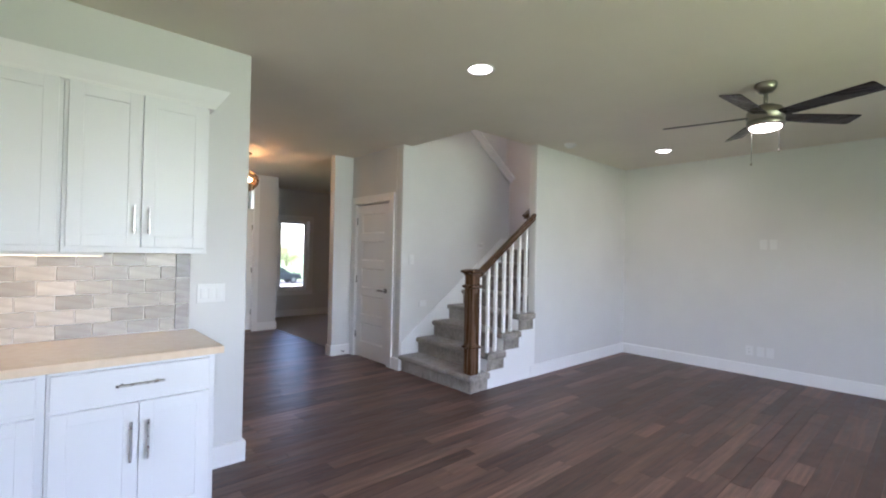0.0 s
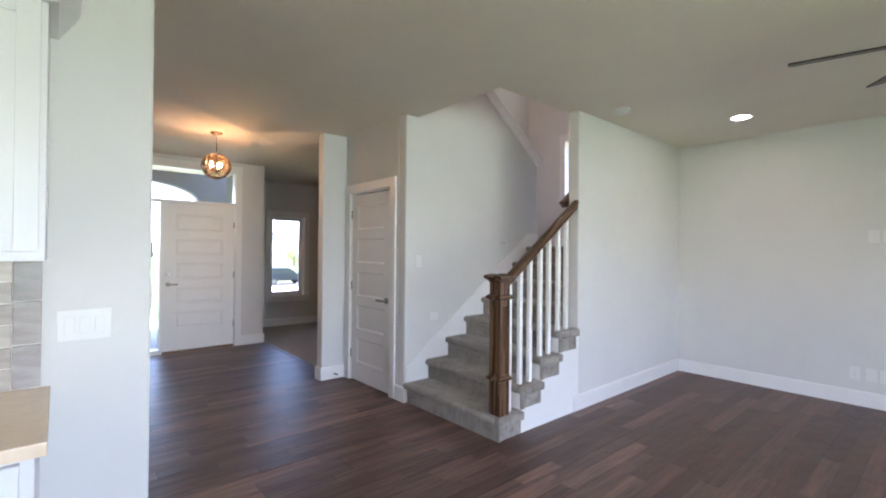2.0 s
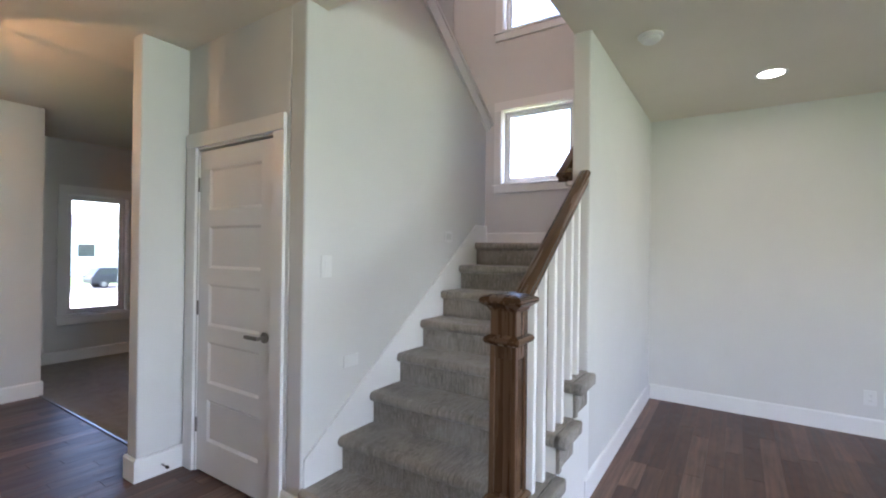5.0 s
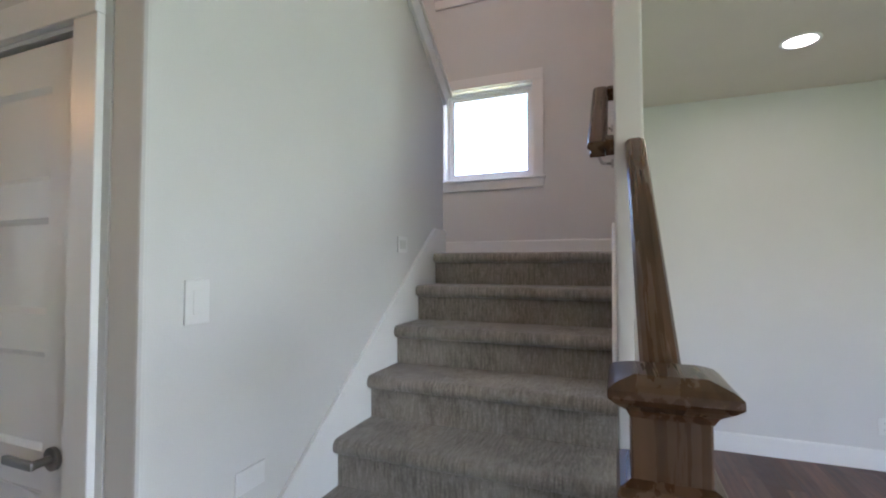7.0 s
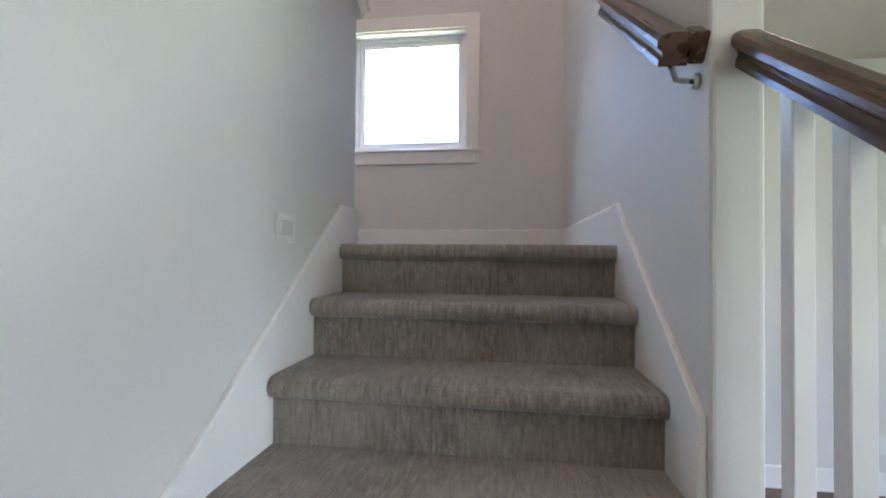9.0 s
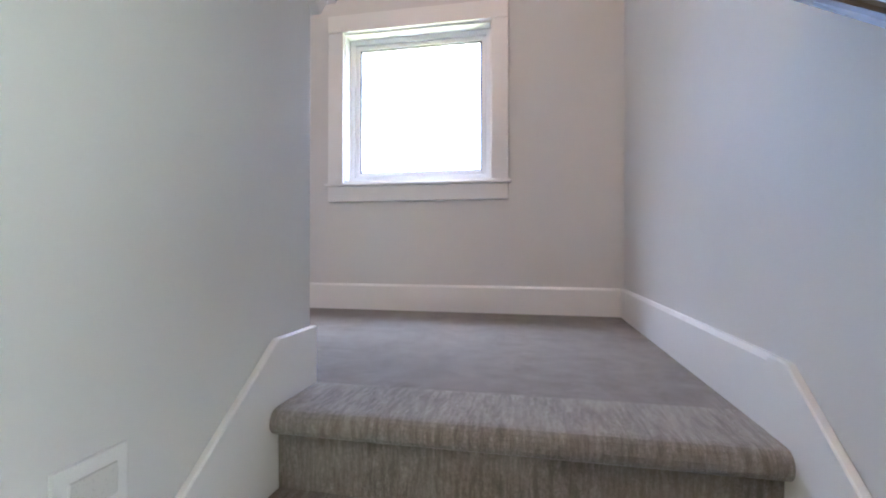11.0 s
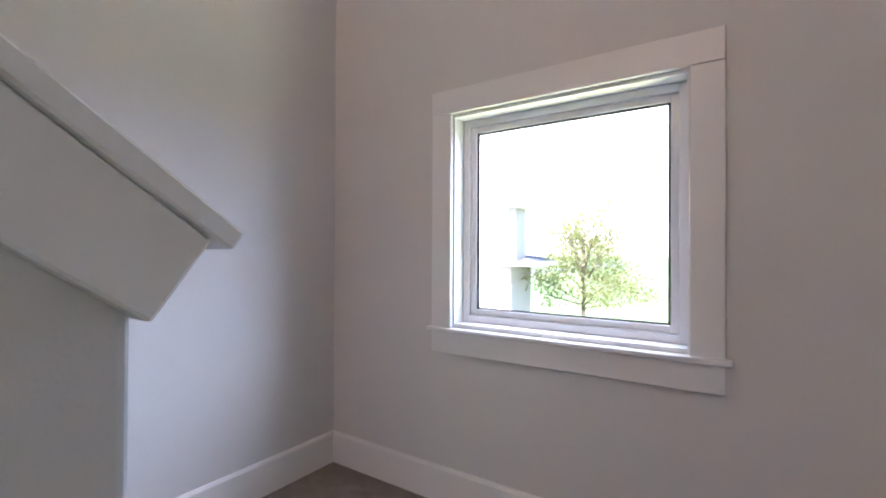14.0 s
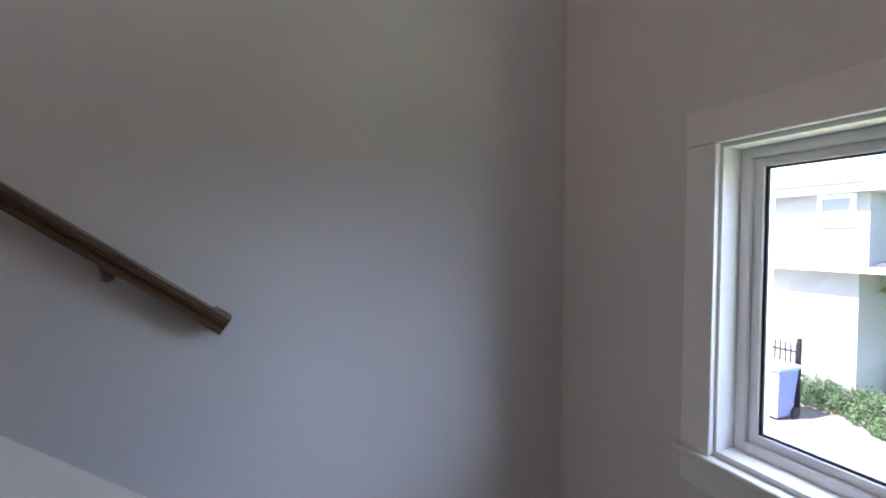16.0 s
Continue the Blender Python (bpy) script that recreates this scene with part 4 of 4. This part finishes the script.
hub = rod(bmesh.new(), (0, 0, drop - 0.06), (0, 0, drop + 0.13), 0.008, 10)
part("lamp_holder", hub, BRONZE, pendant)
for i in range(3):
    a = radians(30 + 120 * i)
    px, py = 0.05 * math.cos(a), 0.05 * math.sin(a)
    arm = rod(bmesh.new(), (0, 0, drop - 0.05), (px, py, drop - 0.04), 0.004, 8)
    rod(arm, (px, py, drop - 0.045), (px, py, drop - 0.02), 0.009, 10)
    o = part("candle_arm", arm, BRONZE, pendant)
    g = turned([(0.008, drop - 0.02), (0.02, drop), (0.019, drop + 0.015), (0.005, drop + 0.05)], 14)
    g.transform(Matrix.Translation((px, py, 0)))
    part("bulb", g, BULB, o, "lit candle bulb", smooth=True)
    point_lamp("pendant_bulb", (GLOBE.x + px * 1.6, GLOBE.y + py * 1.6, GLOBE.z - 0.005), (1.0, 0.25, 0.25)[i], (1.0, 0.62, 0.31), 0.003)

hall = thing("hall_ceiling_light", "round lit ceiling light of the upper hall", "light", at=(-0.1, -0.75, TOP))
part("base", turned([(0.17, -0.0005), (0.17, -0.03), (0.15, -0.035)]), STEEL, hall, smooth=True)
part("shade", turned([(0.15, -0.036), (0.14, -0.07), (0.08, -0.095), (0.0, -0.1)]), LAMP_WHITE, hall, smooth=True)
point_lamp("hall_bulb", (-0.1, -0.75, TOP - 0.2), 3.3, (1.0, 0.62, 0.38), 0.1)
area_lamp("under_cabinet_lamp", (1.365, -3.35, 1.345), (1.365, -3.35, 0), 0.05, 0.78, 0.07, (1.0, 0.74, 0.46))

# ---- outside ----


def height(x, y):
    """Height of the ground: level round the house, falling gently to the street."""
    return -0.42 - 0.65 * min(1.0, max(0.0, (-x - 9.0) / 14.0)) - 0.98 * min(1.0, max(0.0, (-x - 23.0) / 16.0))


def sheet(name, x0, x1, y0, y1, lift, material, label, nx=24, ny=12):
    bm = bmesh.new()
    rows = [[bm.verts.new((x0 + (x1 - x0) * i / nx, y0 + (y1 - y0) * j / ny, height(x0 + (x1 - x0) * i / nx, 0) + lift)) for j in range(ny + 1)] for i in range(nx + 1)]
    for i in range(nx):
        for j in range(ny):
            bm.faces.new((rows[i][j], rows[i + 1][j], rows[i + 1][j + 1], rows[i][j + 1]))
    return structure(name, bm, material, label, "ground")


sheet("ground", -600, 600, -600, 600, 0.0, LAWN, "green mown lawn round the houses", 400, 4)
sheet("road", -46, -39, -200, 200, 0.012, ASPHALT, "grey asphalt street", 4, 4)
sheet("driveway", -39, -6.5, 4.6, 14.5, 0.012, CONCRETE, "pale concrete driveway", 12, 2)
sheet("front_walk", -39, -6.4, -1.9, -0.4, 0.02, CONCRETE, "pale concrete front walk", 12, 2)
structure("planting_bed", block(-6.4, 3.5, 9.0, 13.2, -0.5, -0.405), MULCH, "pale mulch bed beside the neighbour", "ground")

# porch before the front door
structure("porch_floor", block(-6.3, -3.755, -3.4, -0.19, -0.5, -0.03), CONCRETE, "concrete porch floor", "porch")
structure("porch_ceiling", block(-6.4, -3.755, -3.4, -0.19, 2.86, 2.95), WHITE, "white porch ceiling", "porch")
pts = [(-3.4, 2.858), (-3.4, -0.03), (-3.15, -0.03), (-3.15, 2.36)]
pts += [(-1.795 - 1.355 * math.cos(math.pi * i / 16), 2.36 + 0.34 * math.sin(math.pi * i / 16)) for i in range(1, 16)]
pts += [(-0.44, 2.36), (-0.44, -0.03), (0.12, -0.03), (0.12, 2.858)]
structure("porch_arch", side_prism(pts, -6.4, -6.15), PORCH_GREY, "grey arched porch opening", "porch")


structure("porch_cladding", block(-5.1, -3.757, -0.214, -0.192, -0.028, 2.858), PORCH_GREY, "grey siding beside the front door", "porch")
# unseen wall, added so that no sun falls on the porch floor
structure("porch_sun_screen", block(-6.4, -3.755, -3.55, -3.402, -0.5, 2.95), PORCH_GREY, "unseen grey wall added to keep the sun off the porch", "porch")


def tree(x, y, trunk_h, crown_r, crown_h, leaves, seed, label):
    """A tapered trunk, forking limbs and a crown of many small leaves in uneven clumps."""
    rnd = random.Random(seed)
    z0 = height(x, y) - 0.05
    ob = thing("tree", label, "tree", at=(x, y, z0))
    wood = bmesh.new()
    lean = Vector((rnd.uniform(-0.08, 0.08), rnd.uniform(-0.08, 0.08), 1)) * trunk_h
    rod(wood, (0, 0, 0), lean, 0.045 * trunk_h + 0.05, 12, 0.03 * trunk_h + 0.03)
    tips = []
    for i in range(20):
        a, up = i * 2.4 + rnd.random(), 0.1 + 0.9 * i / 20
        out = crown_r * rnd.uniform(0.55, 0.95) * math.sqrt(max(0.1, 1 - (up - 0.25) ** 2 * 1.5))
        base = lean * rnd.uniform(0.8, 1.0) + Vector((0, 0, crown_h * 0.35 * up))
        tip = Vector((math.cos(a) * out, math.sin(a) * out, trunk_h + crown_h * up * 0.9))
        rod(wood, base, tip, 0.028, 6, 0.008)
        for s in (0.4, 0.6, 0.8, 1.0):
            p = base.lerp(tip, s)
            q = p + Vector((rnd.uniform(-1, 1), rnd.uniform(-1, 1), rnd.uniform(-0.3, 0.6))) * crown_r * 0.25
            rod(wood, p, q, 0.010, 5, 0.003)
            tips.append(q)
    rod(wood, lean, lean + Vector((0.05, -0.05, crown_h * 0.6)), 0.03 * trunk_h + 0.03, 8, 0.015)
    part("trunk", wood, BARK, ob, smooth=True)
    verts, faces = [], []
    for i in range(leaves):
        c = rnd.choice(tips)
        s = crown_r * 0.11
        p = c + Vector((rnd.gauss(0, s), rnd.gauss(0, s), rnd.gauss(0, s * 0.7)))
        q = Euler((rnd.uniform(0, 6.3), rnd.uniform(0, 6.3), rnd.uniform(0, 6.3))).to_matrix()
        w = rnd.uniform(0.03, 0.058)
        n = len(verts)
        verts += [tuple(p + q @ Vector(v)) for v in ((-w, 0, 0), (0, -w * 0.5, 0.01), (w, 0, 0), (0, w * 0.5, 0.01))]
        faces.append((n, n + 1, n + 2, n + 3))
    me = bpy.data.meshes.new("crown")
    me.from_pydata(verts, [], faces)
    me.materials.append(LEAF)
    crown_ob = new("crown", me)
    crown_ob.parent = ob
    return ob


def bush(x, y, r, h, seed, label="low green leafy shrub"):
    rnd = random.Random(seed)
    ob = thing("shrub", label, "shrub", at=(x, y, height(x, y)))
    stems = bmesh.new()
    verts, faces = [], []
    for i in range(14):
        a = rnd.uniform(0, 6.3)
        rod(stems, (0, 0, 0), (math.cos(a) * r * 0.6, math.sin(a) * r * 0.6, h * rnd.uniform(0.5, 0.9)), 0.012, 5, 0.004)
    part("stems", stems, BARK, ob)
    for i in range(2000):
        a, d, u = rnd.uniform(0, 6.3), math.sqrt(rnd.random()) * r, rnd.random()
        p = Vector((math.cos(a) * d, math.sin(a) * d, h * (0.1 + 0.9 * u * math.sqrt(max(0.0, 1 - (d / r) ** 2)) * rnd.uniform(0.7, 1.15))))
        q = Euler((rnd.uniform(0, 6.3), rnd.uniform(0, 6.3), 0)).to_matrix()
        w = rnd.uniform(0.018, 0.036)
        n = len(verts)
        verts += [tuple(p + q @ Vector(v)) for v in ((-w, 0, 0), (0, -w * 0.55, 0.01), (w, 0, 0), (0, w * 0.55, 0.01))]
        faces.append((n, n + 1, n + 2, n + 3))
    me = bpy.data.meshes.new("foliage")
    me.from_pydata(verts, [], faces)
    me.materials.append(SHRUB_LEAF)
    f = new("foliage", me)
    f.parent = ob
    return ob


def house(name, label, x0, x1, y0, y1, eave, peak, wall_mat, openings, over=0.45, foot=None, side=None, glass=None):
    """A hip-roofed house block; openings are (face, u0, u1, z0, z1) on 's' (facing -y) or 'e' (facing +x)."""
    z0 = min(height(x0, 0), height(x1, 0)) - 0.1 if foot is None else foot
    side = over if side is None else side
    glass = glass or DARK_GLASS
    ob = thing(name, label, "house")
    part("wall", block(x0, x1, y0, y1, z0, eave), wall_mat, ob)
    r = bmesh.new()
    inset = min(x1 - x0, y1 - y0) / 2
    base = [r.verts.new(v) for v in ((x0 - side, y0 - over, eave), (x1 + side, y0 - over, eave), (x1 + side, y1 + over, eave), (x0 - side, y1 + over, eave))]
    mid_x = (x1 - x0) > (y1 - y0)
    a = (x0 + inset, (y0 + y1) / 2, peak) if mid_x else ((x0 + x1) / 2, y0 + inset, peak)
    c = (x1 - inset - 0.01, (y0 + y1) / 2, peak) if mid_x else ((x0 + x1) / 2, y1 - inset - 0.01, peak)
    a, c = r.verts.new(a), r.verts.new(c)
    if mid_x:
        for f in ((base[0], base[1], c, a), (base[1], base[2], c), (base[2], base[3], a, c), (base[3], base[0], a)):
            r.faces.new(f)
    else:
        for f in ((base[0], base[1], a), (base[1], base[2], c, a), (base[2], base[3], c), (base[3], base[0], a, c)):
            r.faces.new(f)
    part("roof", r, SHINGLE, ob, "grey shingle roof")
    f = bmesh.new()
    box(f, x0 - side, x1 + side, y0 - over, y1 + over, eave - 0.12, eave - 0.002)
    part("eaves", f, WHITE, ob, "white eaves board")
    for face, u0, u1, za, zb in openings:
        w = new("window")
        w.parent = ob
        fr = bmesh.new()
        if face == "s":
            for q in ((u0 - 0.08, u0, za, zb), (u1, u1 + 0.08, za, zb), (u0 - 0.08, u1 + 0.08, zb, zb + 0.08), (u0 - 0.08, u1 + 0.08, za - 0.08, za)):
                box(fr, q[0], q[1], y0 - 0.05, y0 - 0.001, q[2], q[3])
            part("pane", block(u0, u1, y0 - 0.02, y0 - 0.002, za, zb), glass, w)
        else:
            for q in ((u0 - 0.08, u0, za, zb), (u1, u1 + 0.08, za, zb), (u0 - 0.08, u1 + 0.08, zb, zb + 0.08), (u0 - 0.08, u1 + 0.08, za - 0.08, za)):
                box(fr, x1 + 0.001, x1 + 0.05, q[0], q[1], q[2], q[3])
            part("pane", block(x1 + 0.002, x1 + 0.02, u0, u1, za, zb), glass, w)
        part("frame", fr, WHITE, w)
    return ob


house("neighbour_house", "cream stucco upper storey with grey hip roof", -16, -4.55, 12.75, 13.4, 3.86, 4.0, STUCCO, [("s", -5.32, -4.84, 3.16, 3.64)], 0.3, 2.302, None, SKY_PALE_GLASS)
house("neighbour_wing", "cream stucco lower storey with a grey skirt roof", -16, -4.9, 13.2, 14.6, 2.3, 2.62, STUCCO, [], 0.42, None, 0.85)
house("street_house", "pale house across the street", -72, -60, 10, 22, 3.4, 6.4, SIDING, [("e", 12, 13.4, 0.2, 1.6), ("e", 18, 19.6, 0.2, 1.6)], 0.5)
tree(-3.55, 15.6, 1.25, 2.35, 4.4, 13000, 3, "leafy young maple tree on the lawn")
tree(-49, 19.0, 1.6, 2.4, 3.6, 6000, 5, "green street tree across the road")
tree(-50, -14, 2.2, 3.4, 5.4, 2600, 8, "green street tree across the road")
tree(-1, 34, 2.5, 4.0, 6.0, 2600, 9, "green tree at the back of the lawn")
for i, (x, y, r, h) in enumerate(((-5.2, 12.4, 0.5, 0.6), (-4.75, 12.2, 0.5, 0.55), (-4.35, 12.35, 0.45, 0.55), (-3.95, 12.0, 0.45, 0.5), (-3.55, 11.7, 0.4, 0.42), (-3.15, 11.3, 0.35, 0.36), (-4.25, 14.6, 0.65, 0.9), (-3.6, 14.3, 0.6, 0.7))):
    bush(x, y, r, h, 20 + i)
bush(-50, 19.0, 1.4, 1.4, 40, "green shrub across the street")
bush(-51, 21.5, 1.6, 1.7, 41, "green shrub across the street")

bin_ob = thing("wheelie_bin", "blue plastic wheelie bin with a pale lid", "bin", at=(-4.95, 10.78, -0.405))
b = bmesh.new()
low = [b.verts.new((sx * 0.19, sy * 0.20, 0.05)) for sx, sy in ((-1, -1), (1, -1), (1, 1), (-1, 1))]
high = [b.verts.new((sx * 0.25, sy * 0.27, 0.90)) for sx, sy in ((-1, -1), (1, -1), (1, 1), (-1, 1))]
b.faces.new(low[::-1]), b.faces.new(high)
for i in range(4):
    j = (i + 1) % 4
    b.faces.new((low[i], low[j], high[j], high[i]))
part("body", b, BIN_BLUE, bin_ob)
part("lid", block(-0.275, 0.275, -0.31, 0.29, 0.90, 0.97, 0.02, 2), BIN_LID, bin_ob, "domed plastic lid")
for sx in (-1, 1):
    part("bin_handle", block(sx * 0.12 - 0.03, sx * 0.12 + 0.03, 0.275, 0.35, 0.83, 0.89, 0.01, 2), BIN_BLUE, bin_ob)
    part("wheel", rod(bmesh.new(), (sx * 0.2, 0.25, 0.1), (sx * 0.25, 0.25, 0.1), 0.1, 18), RUBBER, bin_ob)

tilt_back = pose(0, -0.262, 0.66, -4.7)
sticker = block(-0.1, 0.1, -0.004, 0.0, -0.09, 0.09)
sticker.transform(tilt_back)
part("sticker", sticker, PLATE, bin_ob, "plain white sticker")

fence = thing("metal_fence", "black metal picket fence beside the neighbour's house", "fence", at=(-6.15, 11.3, -0.405))
for z in (0.18, 1.12):
    part("fence_rail", block(-1.3, 1.3, -0.015, 0.015, z, z + 0.035), DARK_IRON, fence)
for i in range(28):
    x = -1.25 + 2.5 * i / 27
    part("picket", block(x - 0.011, x + 0.011, -0.011, 0.011, 0.02, 1.3), DARK_IRON, fence)
for x in (-1.3, 1.3):
    part("post", block(x - 0.03, x + 0.03, -0.03, 0.03, 0.0, 1.4), DARK_IRON, fence)


def car(x, y, turn, label):
    """A parked sport-utility car: body, cabin, glass, wheels and lamps."""
    ob = thing("car", label, "car", at=(x, y, height(x, y) + 0.012), turn=turn)
    low = [(-2.25, 0.38), (-2.3, 0.75), (-2.2, 1.0), (-1.0, 1.08), (1.0, 1.05), (2.1, 0.92), (2.3, 0.75), (2.28, 0.38)]
    body = prism(low, 1.8, Matrix.Translation((0, 0.9, 0)) @ Matrix.Rotation(math.pi / 2, 4, "X"), 0.05, 2)
    body_ob = part("body", body, CAR_PAINT, ob)
    cabin = prism([(-2.15, 1.0), (-1.75, 1.62), (-1.5, 1.68), (0.25, 1.66), (1.05, 1.06)], 1.6, Matrix.Translation((0, 0.8, 0)) @ Matrix.Rotation(math.pi / 2, 4, "X"), 0.04, 2)
    part("cabin", cabin, CAR_PAINT, ob)
    for s in (-1, 1):
        for pts in ([(-1.75, 1.1), (-1.5, 1.56), (-0.85, 1.57), (-0.85, 1.1)], [(-0.78, 1.1), (-0.78, 1.57), (0.2, 1.56), (0.78, 1.1)]):
            g = prism(pts, 0.012, Matrix.Translation((0, s * 0.807 + 0.006, 0)) @ Matrix.Rotation(math.pi / 2, 4, "X"))
            part("side_window", g, DARK_GLASS, ob)
        for wx in (-1.4, 1.42):
            w = rod(bmesh.new(), (wx, s * 0.7, 0.34), (wx, s * 0.92, 0.34), 0.34, 24)
            wheel = part("tyre", w, RUBBER, ob)
            part("rim", rod(bmesh.new(), (wx, s * 0.9, 0.34), (wx, s * 0.926, 0.34), 0.2, 20), STEEL, wheel)
        part("headlight", block(2.2, 2.3, s * 0.62 - 0.16, s * 0.62 + 0.16, 0.72, 0.84, 0.02), PLATE, ob)
        part("tail_light", block(-2.31, -2.22, s * 0.75 - 0.1, s * 0.75 + 0.1, 0.8, 0.98, 0.02), BRONZE, ob)
    return ob


car(-42.5, 15.4, 90, "dark blue sport-utility car parked on the street")

# ---- backsplash tiles ----
TILE_H, TILE_W, JOINT = 0.0715, 0.150, 0.0055
sizes = {}


def tile_mesh(w, h, material):
    key = (round(w, 3), round(h, 3), material.name)
    if key not in sizes:
        sizes[key] = finish(block(0, 0.0075, -w / 2, w / 2, -h / 2, h / 2, 0.0012), material, "tile")
    return sizes[key]


for row in range(6):
    z = 0.9075 + (TILE_H + JOINT) * (row + 0.5)
    edge = -2.589
    first = TILE_W if row % 2 else TILE_W / 2
    while edge > -4.42:
        w = first
        first = TILE_W
        t = new("tile", tile_mesh(w, TILE_H, TILE))
        t.parent, t.location = splash, (1.2052, edge - w / 2, z)
        edge -= w + JOINT
for i in range(3):
    h = 0.152
    t = new("tile", tile_mesh(0.076, h, BORDER_TILE))
    t.parent, t.location = splash, (1.2052, -2.547, 0.9075 + (h + JOINT) * (i + 0.5))

# ---- floor boards, running along y ----
floor = tagged(new("floor", finish(block(-3.6, 7.2, -7.0, 3.259, -0.0205, -0.016), BRONZE, "floor")), "dark brown hardwood floor of mixed-length boards", "floor", kind="structure")
WIDTH, GAP = 0.108, 0.0012
lengths = (0.38, 0.55, 0.72, 0.95, 1.2, 1.45)
board_meshes = {n: finish(block(-WIDTH / 2 + GAP / 2, WIDTH / 2 - GAP / 2, 0, n - GAP, -0.0155, 0.0, 0.0008), PLANK, "plank") for n in lengths}
rnd = random.Random(11)
verts, faces = [], []
count = 0


x = -3.6 + WIDTH / 2
while x < 7.19:
    stop_y = -0.086 if x < -1.2 else (0.1 if x < 1.06 else 3.259)
    y = -7.0 if x > 1.2 else -3.2
    y -= rnd.uniform(0, 0.6)
    while y < stop_y:
        n = rnd.choice(lengths)
        y0, y1 = max(y, -6.99), min(y + n, stop_y)
        near = -0.9 < x < 3.6 and -2.6 < y < 1.2
        if near and y1 == y + n and y0 == y and count < 300 and rnd.random() < 0.85:
            o = new("plank", board_meshes[n])
            o.parent, o.location = floor, (x, y, 0)
            count += 1
        elif y1 - y0 > 0.01:
            a, b, k = x - WIDTH / 2 + GAP / 2, x + WIDTH / 2 - GAP / 2, len(verts)
            verts += [(a, y0, -0.0155), (b, y0, -0.0155), (b, y1 - GAP, -0.0155), (a, y1 - GAP, -0.0155), (a, y0, 0), (b, y0, 0), (b, y1 - GAP, 0), (a, y1 - GAP, 0)]
            faces += [tuple(k + i for i in f) for f in ((4, 5, 6, 7), (0, 4, 7, 3), (1, 2, 6, 5), (0, 1, 5, 4), (3, 7, 6, 2))]
        y += n
    x += WIDTH
me = bpy.data.meshes.new("boards")
me.from_pydata(verts, [], faces)
me.materials.append(PLANK)
rest = tagged(new("boards", me), kind="stuff")
rest.parent = floor
